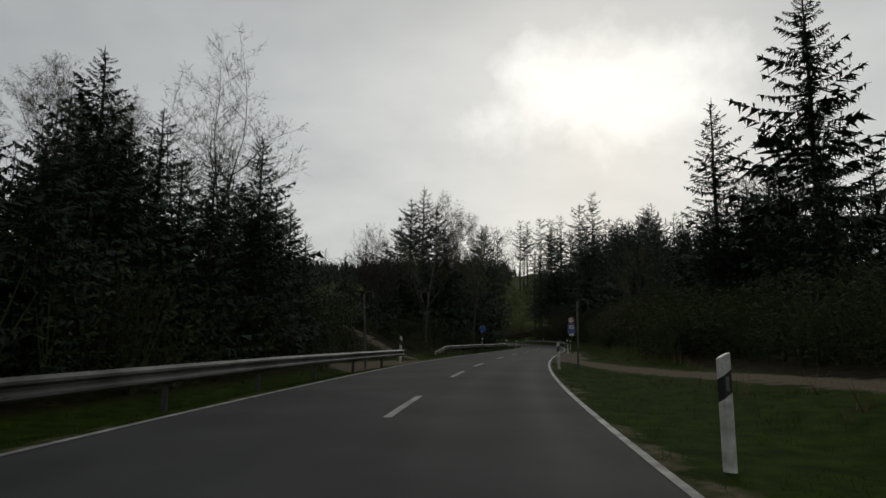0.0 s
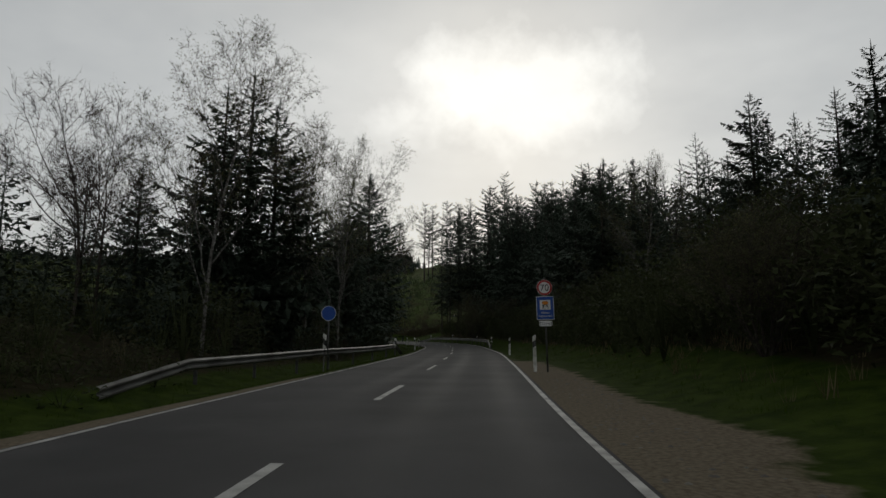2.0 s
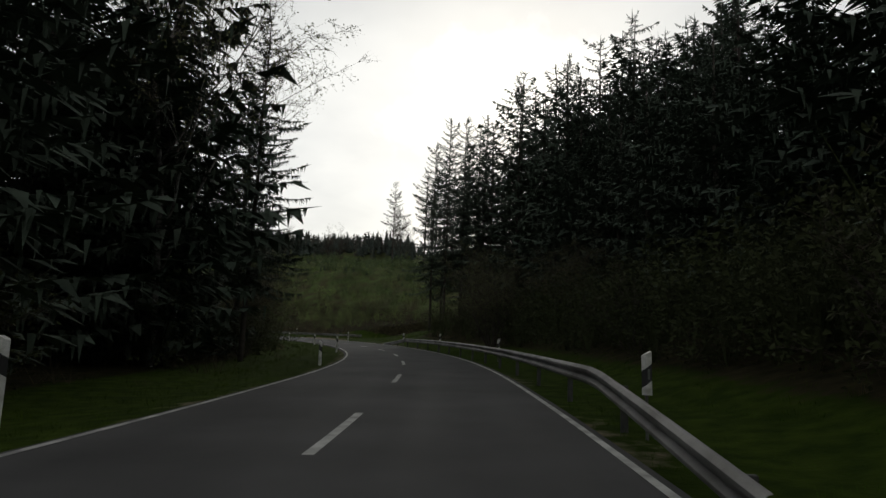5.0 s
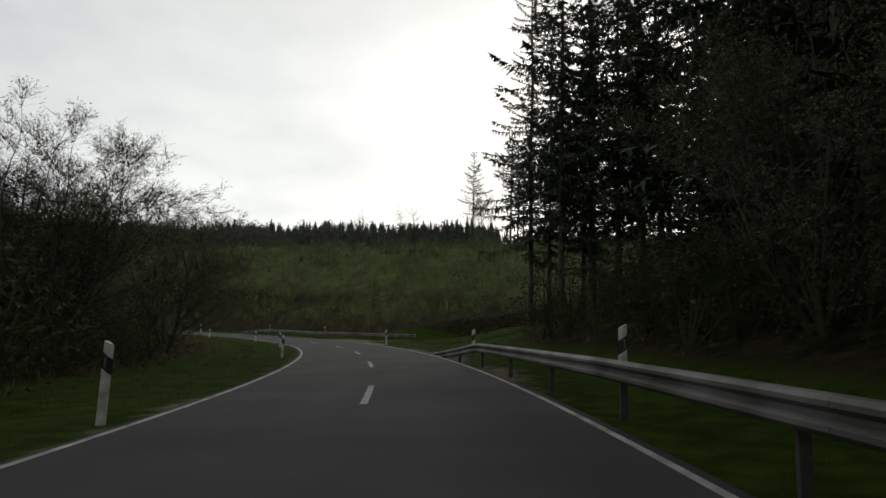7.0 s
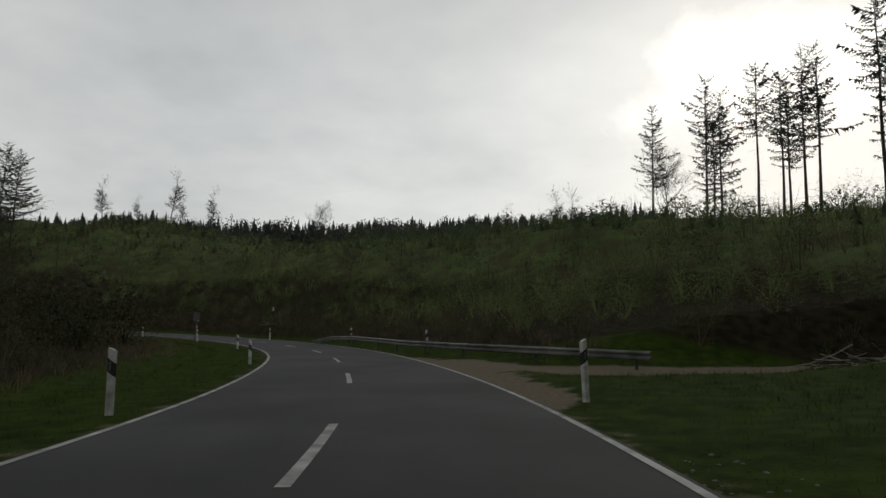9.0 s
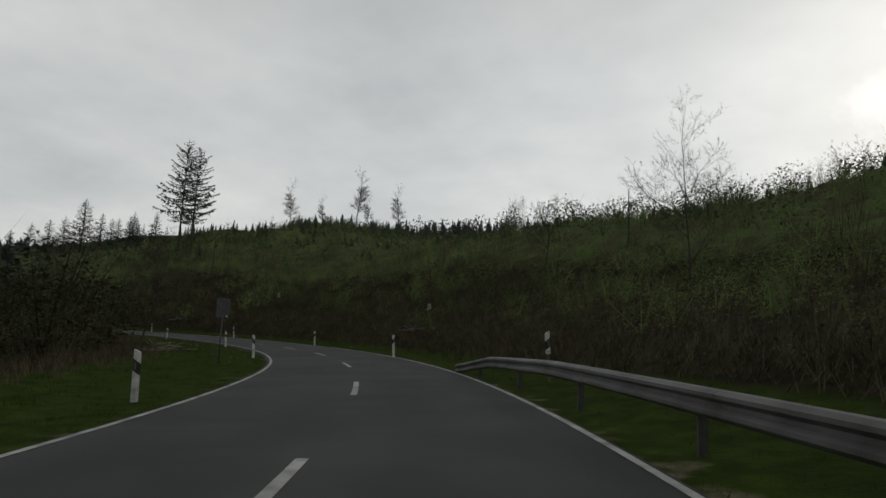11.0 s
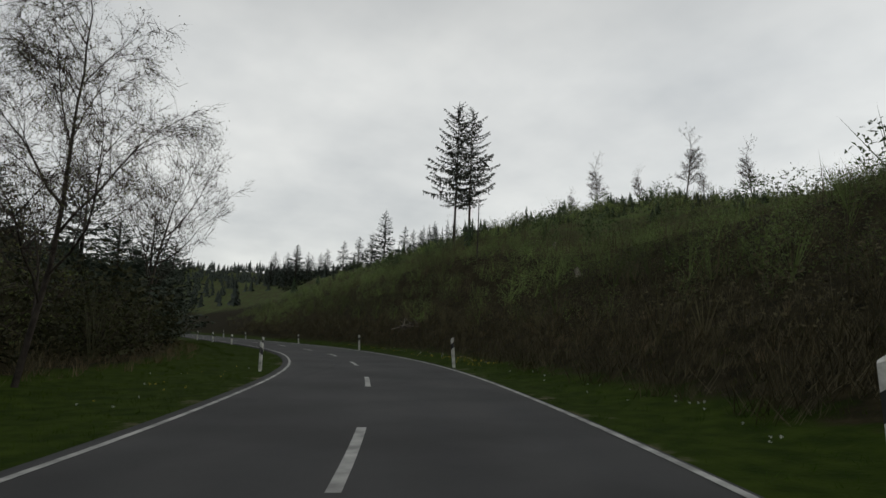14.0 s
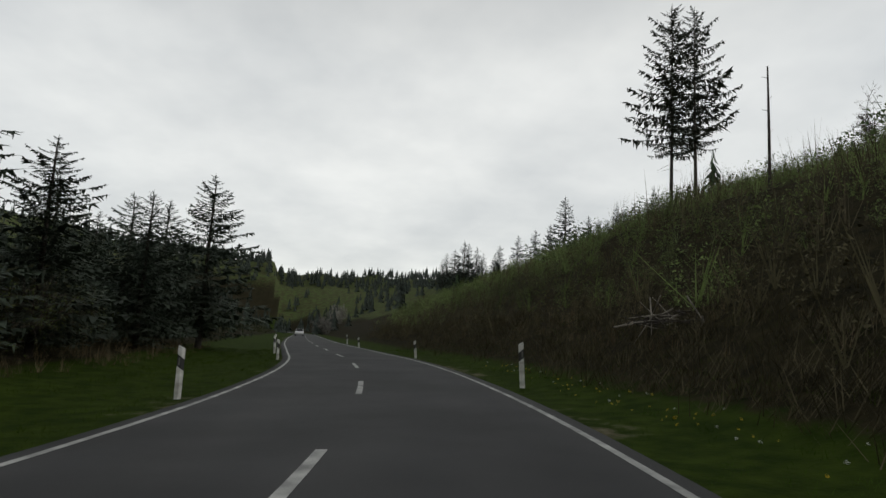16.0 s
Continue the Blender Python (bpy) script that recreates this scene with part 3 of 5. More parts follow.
# ---- guard rails, posts, signs ----
def rail_profile():
    """The W shape: offset towards the road, height under the top edge."""
    return [(0.0, 0.0), (0.035, -0.012), (0.08, -0.05), (0.08, -0.09), (0.01, -0.135), (0.01, -0.175), (0.08, -0.22), (0.08, -0.26), (0.035, -0.298), (0.0, -0.31)]


def guard_rail(stations, offsets, tops, label, posts=4.0):
    """A steel barrier along the road. stations, offsets and tops run together; the face looks to the road."""
    s = np.arange(stations[0], stations[-1] + 0.01, 0.8)
    d, top = np.interp(s, stations, offsets), np.interp(s, stations, tops)
    side = -1 if d.mean() > 0 else 1
    base = root("guard_rail", label, "guard rail", "steel barriers along the road")
    o = at(s[len(s) // 2], d[len(s) // 2])
    base.location = (o[0], o[1], z_at(*o))
    zero = np.array([o[0], o[1], base.location.z])
    prof = rail_profile()
    # beams of about four metres that lap over one another
    step = 5
    for a in range(0, len(s) - 1, step):
        b = min(a + step, len(s) - 1)
        i = np.arange(a, b + 1)
        lap = 0.004 * ((a // step) % 2)
        rows = []
        for back in (0.0, -0.006):
            for off, dz in (prof if back == 0 else prof[::-1]):
                p = at(s[i], d[i] + side * (off + back + lap))
                rows.append(np.c_[p, top[i] + dz] - zero)
        v = np.array(rows)
        m, n = v.shape[:2]
        f = [(c * n + k, ((c + 1) % m) * n + k, ((c + 1) % m) * n + k + 1, c * n + k + 1) for c in range(m) for k in range(n - 1)]
        f += [tuple(c * n for c in range(m))[::-1], tuple(c * n + n - 1 for c in range(m))]
        part("beam", mesh_data("beam", v.reshape(-1, 3), f, STEEL), base)
    for q in np.arange(stations[0] + 0.6, stations[-1], posts):
        dq, tq = np.interp(q, stations, offsets), np.interp(q, stations, tops)
        p = at(q, dq - side * 0.11)
        g = z_at(*p)
        if tq - g < 0.25:
            continue
        bm = bmesh.new()
        box(bm, -0.03, -0.05, g - 0.3 - zero[2], 0.03, 0.05, tq - 0.05 - zero[2], 0.006)
        box(bm, -0.05, -0.11 if side > 0 else 0.03, tq - 0.24 - zero[2], 0.05, -0.03 if side > 0 else 0.11, tq - 0.08 - zero[2], 0.004)
        part("rail_post", bm_data("rail_post", bm, STEELPOST), base, m=Matrix.Translation((p[0] - zero[0], p[1] - zero[1], 0)) @ Matrix.Rotation(heading(q), 4, "Z"))
    return base


guard_rail([8, 46, 60], [-4.15, -4.1, -3.9], [0.64, 0.64, 0.6], "galvanised steel guard rail beside the forest edge")
guard_rail([78, 82, 88, 94, 100, 105, 110, 114], [-6.32, -6.3, -5.97, -5.52, -4.96, -4.52, -4.31, -4.2], [0.1, 0.54, 0.56, 0.6, 0.58, 0.6, 0.63, -0.1], "galvanised steel guard rail curving away at a track mouth")
guard_rail([125, 131, 152, 166, 178, 187], [3.4, 3.58, 3.56, 3.5, 3.4, 3.28], [0.3, 0.84, 0.88, 0.91, 0.88, 0.2], "galvanised steel guard rail below a dark spruce wood")
guard_rail([212, 220, 227, 238, 243, 247.5], [9.4, 5.4, 4.0, 3.65, 3.5, 3.4], [0.92, 0.87, 0.83, 0.88, 0.76, 0.30], "galvanised steel guard rail at the foot of a brushy slope")

POSTS = {}


def post_parts(base, on_rail):
    """A white delineator post with a slanted black band and a reflector, one metre high; on a rail a short one on a steel tube."""
    w, t = 0.06, 0.05
    outline = [(-w, -t), (w * 0.2, -t), (w, 0), (w * 0.2, t), (-w, t)]

    def prism(z0, z1, lean0, lean1, grow, name, mat):
        o = [(x * grow, y * grow) for x, y in outline]
        n = len(o)
        v = [(x, y, z0 + lean0 * x / w) for x, y in o] + [(x, y, z1 + lean1 * x / w) for x, y in o]
        f = [tuple(range(n))[::-1], tuple(range(n, 2 * n))] + [(i, (i + 1) % n, n + (i + 1) % n, n + i) for i in range(n)]
        return part(name, mesh_data(name, v, f, mat), base)

    prism(0.46 if on_rail else -0.3, 0.60, 0, -0.05, 1.0, "shaft", WHITE)
    if on_rail:
        part("tube", mesh_data("tube", *tube([(0, 0, -0.45), (0, 0, 0.1), (0, 0, 0.48)], [0.022, 0.022, 0.022], 8), STEEL), base, "galvanised steel tube")
    band = prism(0.60, 0.82, -0.05, -0.05, 1.003, "black_band", BLACK)
    prism(0.82, 1.0, -0.05, -0.03, 1.0, "cap", WHITE)
    for y in (-1, 1):
        bm = bmesh.new()
        box(bm, -0.035, y * 0.052 - 0.003, 0.66, -0.005, y * 0.052 + 0.003, 0.80, 0.002)
        part("reflector", bm_data("reflector", bm, REFLECT), band)


RAILS = [(125, 187, 1), (212, 247, 1), (77, 112, -1)]


def delineator(s, d, tilt=(0, 0), lift=0.0):
    p = at(s, d)
    m = Matrix.Translation((p[0], p[1], z_at(*p) + lift)) @ Matrix.Rotation(heading(s) - math.pi / 2 + (math.pi if d > 0 else 0), 4, "Z") @ pose(0, 0, 0, tilt[0], tilt[1], 0)
    on_rail = any(s0 < s < s1 and d * side > 0 for s0, s1, side in RAILS)
    if on_rail not in POSTS:
        POSTS[on_rail] = root("delineator_post", "short white delineator post behind a steel guard rail" if on_rail else "white plastic delineator post with black band on grass verge", "delineator post", "delineator posts")
        post_parts(POSTS[on_rail], on_rail)
        POSTS[on_rail].matrix_basis = m
        return POSTS[on_rail]
    return copy_thing(POSTS[on_rail], m)


rnd = random.Random(5)
for s_, d_, up_ in [(36.4, 3.84, 0.1), (57.6, 3.5, 0.13), (87.9, 3.64, 0.28), (107.4, 3.66, 0.13), (129, 3.78, 0.12), (151, 4.51, 0.1), (166.3, 3.83, 0.33), (180.3, 3.72, 0.28), (204.4, 4.06, 0.11), (225.5, 4.95, 0.13),
                    (241.4, 4.64, 0.24), (258.3, 3.3, 0.16), (277.5, 3.84, 0.13), (297.8, 3.55, 0.18), (320.5, 3.78, 0.12), (338, 3.67, -0.06), (357.1, 3.08, -0.12), (374, 3.68, 0), (60.5, -4.16, 0.38), (88.8, -4.29, 0.41),
                    (107.6, -4.04, 0.21), (127.8, -3.98, 0.2), (147.5, -3.69, 0), (165.9, -3.65, 0.13), (187.5, -3.91, 0.06), (203.9, -3.9, 0.04), (219.6, -3.7, -0.05), (238.1, -4.14, -0.07), (258.3, -3.72, 0.09), (275.7, -3.49, 0.07),
                    (296.3, -3.74, -0), (317.6, -3.63, -0.02), (335.6, -3.42, -0.07), (343.3, -3.61, 0), (352, -3.62, 0)]:
    delineator(s_, d_, (rnd.uniform(-1.5, 1.5), rnd.uniform(-1.5, 1.5) + (0 if s_ < 195 else 5 if d_ > 0 else -2)), up_)


def letters(text, size, mat, parent, x, z, y, label=""):
    cu = bpy.data.curves.new("lettering", "FONT")
    cu.body, cu.size, cu.align_x, cu.extrude = text, size, "CENTER", 0.001
    tmp = bpy.data.objects.new("lettering", cu)
    scene.collection.objects.link(tmp)
    bpy.context.view_layer.update()
    me = bpy.data.meshes.new_from_object(tmp.evaluated_get(bpy.context.evaluated_depsgraph_get()))
    bpy.data.objects.remove(tmp)
    me.materials.clear()
    me.materials.append(mat)
    return part("lettering", me, parent, label, pose(x, y, z, 90, 0, 0))


def disc(bm, r, y0, y1, z, n=40, sx=1.0, sz=1.0, x=0.0):
    ring = [(x + r * sx * math.cos(2 * math.pi * i / n), z + r * sz * math.sin(2 * math.pi * i / n)) for i in range(n)]
    a = [bm.verts.new((x, y0, z)) for x, z in ring]
    b = [bm.verts.new((x, y1, z)) for x, z in ring]
    bm.faces.new(a)
    bm.faces.new(b[::-1])
    for i in range(n):
        bm.faces.new((a[i], b[i], b[(i + 1) % n], a[(i + 1) % n]))


def bar(bm, x, z, w, h, y0, y1):
    box(bm, x - w / 2, min(y0, y1), z - h / 2, x + w / 2, max(y0, y1), z + h / 2)


def speed_sign():
    """A round speed limit over a blue water protection board, on one tube. The faces look to -y."""
    base = root("traffic_sign", "speed limit 70 sign over blue water protection board on steel tube", "road sign")
    bm = bmesh.new()
    bmesh.ops.create_cone(bm, cap_ends=True, segments=16, radius1=0.038, radius2=0.038, depth=4.1, matrix=Matrix.Translation((0, 0, 1.65)))
    part("tube", bm_data("tube", bm, STEELPOST, True), base, "grey steel tube")
    bm = bmesh.new()
    disc(bm, 0.30, -0.045, -0.05, 3.30)
    limit = part("limit_disc", bm_data("limit_disc", bm, SIGNRED), base, "round white disc with a red rim and the number 70")
    bm = bmesh.new()
    disc(bm, 0.31, -0.038, -0.044, 3.30)
    part("back_plate", bm_data("back_plate", bm, SIGNWHITE), limit)
    bm = bmesh.new()
    disc(bm, 0.225, -0.050, -0.053, 3.30)
    part("disc_face", bm_data("disc_face", bm, SIGNWHITE), limit)
    letters("70", 0.36, SIGNBLACK, limit, 0, 3.175, -0.055)
    bm = bmesh.new()
    box(bm, -0.345, -0.044, 2.035, 0.345, -0.036, 2.955, 0.003)
    board = part("water_board", bm_data("water_board", bm, SIGNWHITE), base, "blue board with a white border and tanker pictogram")
    bm = bmesh.new()
    box(bm, -0.325, -0.050, 2.055, 0.325, -0.044, 2.935)
    part("blue_field", bm_data("blue_field", bm, SIGNBLUE), board)
    bm = bmesh.new()
    box(bm, -0.21, -0.054, 2.43, 0.21, -0.050, 2.81)
    part("white_square", bm_data("white_square", bm, SIGNWHITE), board)
    bm = bmesh.new()
    disc(bm, 0.13, -0.054, -0.0562, 2.695, 28, 1.0, 0.6)
    part("tank_outline", bm_data("tank_outline", bm, SIGNBLACK), board)
    bm = bmesh.new()
    disc(bm, 0.118, -0.0562, -0.058, 2.695, 28, 1.0, 0.58)
    part("tank", bm_data("tank", bm, SIGNORANGE), board, "orange tank of the pictogram")
    bm = bmesh.new()
    bar(bm, 0, 2.612, 0.26, 0.016, -0.054, -0.0575)
    for x in (-0.10, -0.065, 0.065, 0.10):
        bar(bm, x, 2.56, 0.024, 0.09, -0.054, -0.0575)
    bar(bm, 0, 2.56, 0.09, 0.014, -0.054, -0.0575)
    for k in range(9):
        bar(bm, -0.12 + 0.03 * k, 2.495 + 0.006 * math.sin(k * 1.6), 0.028, 0.010, -0.054, -0.0572)
        bar(bm, -0.12 + 0.03 * k, 2.465 + 0.006 * math.sin(k * 1.6), 0.028, 0.010, -0.054, -0.0572)
    part("chassis_and_waves", bm_data("chassis_and_waves", bm, SIGNBLACK), board)
    letters("Wasser", 0.105, SIGNWHITE, board, 0, 2.275, -0.052)
    letters("Schutzgebiet", 0.105, SIGNWHITE, board, 0, 2.145, -0.052)
    bm = bmesh.new()
    box(bm, -0.25, -0.05, 1.78, 0.25, -0.040, 1.995, 0.003)
    plate = part("distance_plate", bm_data("distance_plate", bm, SIGNWHITE), base, "small white distance plate")
    letters("2,5 km", 0.13, SIGNBLACK, plate, 0, 1.845, -0.052)
    for x in (-0.215, 0.215):
        bm = bmesh.new()
        bar(bm, x, 1.87, 0.016, 0.12, -0.05, -0.053)
        v = [bm.verts.new(p) for p in ((x - 0.025, -0.053, 1.92), (x + 0.025, -0.053, 1.92), (x, -0.053, 1.965))]
        bm.faces.new(v)
        part("arrow", bm_data("arrow", bm, SIGNBLACK), plate)
    bm = bmesh.new()
    for z in (2.1, 2.8, 3.2, 3.4, 1.8):
        box(bm, -0.06, -0.04, z - 0.02, 0.06, 0.05, z + 0.02, 0.004)
    part("clamps", bm_data("clamps", bm, STEELPOST), base)
    return base


sx, sy = SIGN_AT = (13.63, 59.52)
speed_sign().matrix_basis = Matrix.Translation((sx, sy, z_at(sx, sy) + 0.0)) @ Matrix.Rotation(radians(-9), 4, "Z") @ pose(0, 0, 0, 1, -1.5, 0) @ Matrix.Scale(0.9, 4)


def blue_sign(x, y, turn):
    base = root("round_sign", "round blue sign on a thin steel tube behind the rail", "road sign")
    bm = bmesh.new()
    bmesh.ops.create_cone(bm, cap_ends=True, segments=14, radius1=0.03, radius2=0.03, depth=3.0, matrix=Matrix.Translation((0, 0, 1.05)))
    part("tube", bm_data("tube", bm, STEELPOST, True), base)
    bm = bmesh.new()
    disc(bm, 0.30, -0.036, -0.042, 2.3)
    d = part("disc", bm_data("disc", bm, SIGNWHITE), base)
    bm = bmesh.new()
    disc(bm, 0.285, -0.042, -0.045, 2.3)
    part("blue_face", bm_data("blue_face", bm, SIGNBLUE), d)
    base.matrix_basis = Matrix.Translation((x, y, z_at(x, y))) @ Matrix.Rotation(turn, 4, "Z")


bx, by = at(90, -4.45)
blue_sign(bx, by, radians(-8))


def sign_back(x, y, turn):
    """A board seen from behind: thin rims, a tube and clamps."""
    base = root("sign_board", "grey back of an upright sign board on a steel tube", "road sign")
    g = z_at(x, y)
    hi = 2.42 - g
    bm = bmesh.new()
    bmesh.ops.create_cone(bm, cap_ends=True, segments=14, radius1=0.03, radius2=0.03, depth=hi + 0.4, matrix=Matrix.Translation((0, 0, hi / 2 - 0.2)))
    part("tube", bm_data("tube", bm, STEELPOST, True), base)
    bm = bmesh.new()
    box(bm, -0.25, 0.036, hi - 0.82, 0.25, 0.042, hi - 0.04, 0.002)
    board = part("board", bm_data("board", bm, SIGNBACK), base, "dull dark back of the board")
    for x0, z0, x1, z1 in ((-0.26, hi - 0.83, -0.248, hi - 0.03), (0.248, hi - 0.83, 0.26, hi - 0.03), (-0.248, hi - 0.042, 0.248, hi - 0.03), (-0.248, hi - 0.83, 0.248, hi - 0.818)):
        bm = bmesh.new()
        box(bm, x0, 0.026, z0, x1, 0.046, z1, 0.002)
        part("rim", bm_data("rim", bm, STEEL), board)
    bm = bmesh.new()
    box(bm, 0.13, 0.030, hi - 0.79, 0.2, 0.0358, hi - 0.73)
    part("sticker", bm_data("sticker", bm, SIGNWHITE), board, "small white sticker")
    bm = bmesh.new()
    for z in (hi - 0.2, hi - 0.65):
        box(bm, -0.05, -0.035, z - 0.02, 0.05, 0.036, z + 0.02, 0.004)
    part("clamps", bm_data("clamps", bm, STEELPOST), base)
    base.matrix_basis = Matrix.Translation((x, y, g)) @ Matrix.Rotation(turn, 4, "Z")


sign_back(-19.1, 212.1, radians(62))


def cable_pole(x, y, h, arc, lean=0.0):
    base = root("utility_pole", "slim grey pole with a bent pipe at its top", "utility pole")
    v, f = tube([(0, 0, -0.5), (0, 0, h * 0.5), (0, 0, h)], [0.05, 0.045, 0.04], 10)
    part("pole", tri_data("pole", v, f, WOODPOLE), base)
    p = [(0.05, 0, h - 0.1)] + [(0.05 + 0.22 - 0.22 * math.cos(a), 0, h + 0.02 + 0.10 * math.sin(a)) for a in np.linspace(0.3, 2.6, 7)] + [(0.50, 0, h - arc * 0.5), (0.47, 0, h - arc)]
    v, f = tube(p, [0.018] * len(p), 7)
    part("cable_pipe", tri_data("cable_pipe", v, f, STEEL), base, "bent grey cable pipe")
    bm = bmesh.new()
    for z in (h - 0.35, h - 0.75):
        box(bm, -0.065, -0.065, z - 0.02, 0.065, 0.065, z + 0.02, 0.005)
    part("bands", bm_data("bands", bm, STEELPOST), base)
    base.matrix_basis = Matrix.Translation((x, y, z_at(x, y))) @ pose(0, 0, 0, 0, lean, 0)


cable_pole(8.5, 31.6, 2.95, 0.45)
cable_pole(-1.4, 34.4, 3.3 - z_at(-1.4, 34.4), 0.4, -3)


# ---- plants ----
def unit(v):
    return v / (math.sqrt(v[0] * v[0] + v[1] * v[1] + v[2] * v[2]) + 1e-9)


def cross(a, b):
    return np.array([a[1] * b[2] - a[2] * b[1], a[2] * b[0] - a[0] * b[2], a[0] * b[1] - a[1] * b[0]])


def spruce_crown(h, reach, seed, low=0.08, gap=0.42, arms=7, twigs=6, droop=0.35, ragged=0.25, shape=0.85, comb=0, fan=2, short=1.0, fringe=1.0):
    """Whorls of drooping boughs: flat sprays to both sides and a fringe of hanging twigs."""
    r = np.random.RandomState(seed)
    out = Soup()
    down = np.array([0, 0, 1.0])
    z = h * low
    while z < h * 0.985:
        f = (z - h * low) / (h * (1 - low))
        length = reach * (1 - f) ** shape * (0.7 + 0.3 * min(1, f * 6)) + 0.12
        n = max(4, int(arms * (0.65 + 0.45 * (1 - f))))
        a0 = r.rand() * 6.28
        for k in range(n):
            ln = length * (1 + ragged * r.randn())
            if ln < 0.1 or (ragged > 0.2 and r.rand() < 0.06):
                continue
            az = a0 + 6.283 * k / n + r.randn() * 0.25
            out_dir = np.array([math.cos(az), math.sin(az), 0])
            side = np.array([-math.sin(az), math.cos(az), 0])
            rise = 0.35 * f - droop * (1 - f) + 0.08 * r.randn()
            u = np.linspace(0, 1, twigs + 1)
            base = np.outer(u * ln, out_dir)
            base[:, 2] = z + r.randn() * 0.12 + ln * (rise * u + 0.24 * u ** 2.5)
            hang = (0.10 + 0.10 * ln) * fringe ** 0.5
            tri = []
            for i in range(twigs):
                p, q = base[i], base[i + 1]
                m = u[i] + 0.5 / twigs
                spread = ln * 0.40 * short * (0.3 + 0.7 * min(1, 2.2 * m)) * (1.12 - 0.8 * m)
                for sgn in (-1, 1):
                    for _ in range(fan):
                        a = p + (q - p) * (r.rand() * 0.7 - 0.2)
                        b = a + (q - p) * (0.35 + 0.35 * r.rand()) * (0.5 + 0.5 * fringe) - down * 0.04 * spread
                        tip = (a + b) / 2 + (side * sgn * (0.45 + 0.55 * r.rand()) + out_dir * (0.15 + 0.6 * r.rand()) - down * (0.1 + 0.6 * r.rand() ** 1.5)) * spread * (0.65 + 0.6 * r.rand())
                        tri += [a, b, tip]
                for _ in range(comb + 1):
                    a = p + (q - p) * (r.rand() * 1.1 - 0.1) + side * r.randn() * spread * 0.35
                    b = a + (q - p) * (0.16 + 0.16 * r.rand()) * fringe + side * r.randn() * 0.03
                    tri += [a, b, (a + b) / 2 + side * r.randn() * 0.05 - down * hang * (0.5 + 1.1 * r.rand())]
            tri += [base[-2] + side * 0.05 * ln, base[-2] - side * 0.05 * ln, base[-1] + out_dir * ln * 0.08]
            out.tris(tri)
        z += gap * (0.75 + 0.5 * r.rand()) * (0.55 + 0.45 * (1 - f) + 0.1)
    out.tris([(-0.06, 0, h * 0.96), (0.06, 0, h * 0.96), (0, 0, h * 1.015)])
    out.tris([(0, -0.06, h * 0.96), (0, 0.06, h * 0.96), (0, 0, h * 1.015)])
    return out


def straight_trunk(h, r0, seed, bend=0.15, stubs=0):
    r = np.random.RandomState(seed)
    n = 7
    t = np.linspace(0, 1, n)
    p = np.c_[np.cumsum(r.randn(n) * bend * 0.3), np.cumsum(r.randn(n) * bend * 0.3), t * h * 0.97 - 0.4 * (t == 0)]
    p[0, :2] = 0
    s = Soup()
    s.add(*tube(p, r0 * (1 - 0.9 * t) + 0.015, 8))
    for _ in range(stubs):
        f = 0.08 + 0.5 * r.rand()
        c = np.array([np.interp(f, t, p[:, i]) for i in range(3)])
        az, ln = r.rand() * 6.28, 0.5 + 1.6 * r.rand()
        d = np.array([math.cos(az), math.sin(az), -0.15 + 0.2 * r.randn()])
        s.add(*tube([c, c + d * ln * 0.5, c + d * ln + np.array([0, 0, -0.1])], [0.022, 0.016, 0.006], 3))
    return s


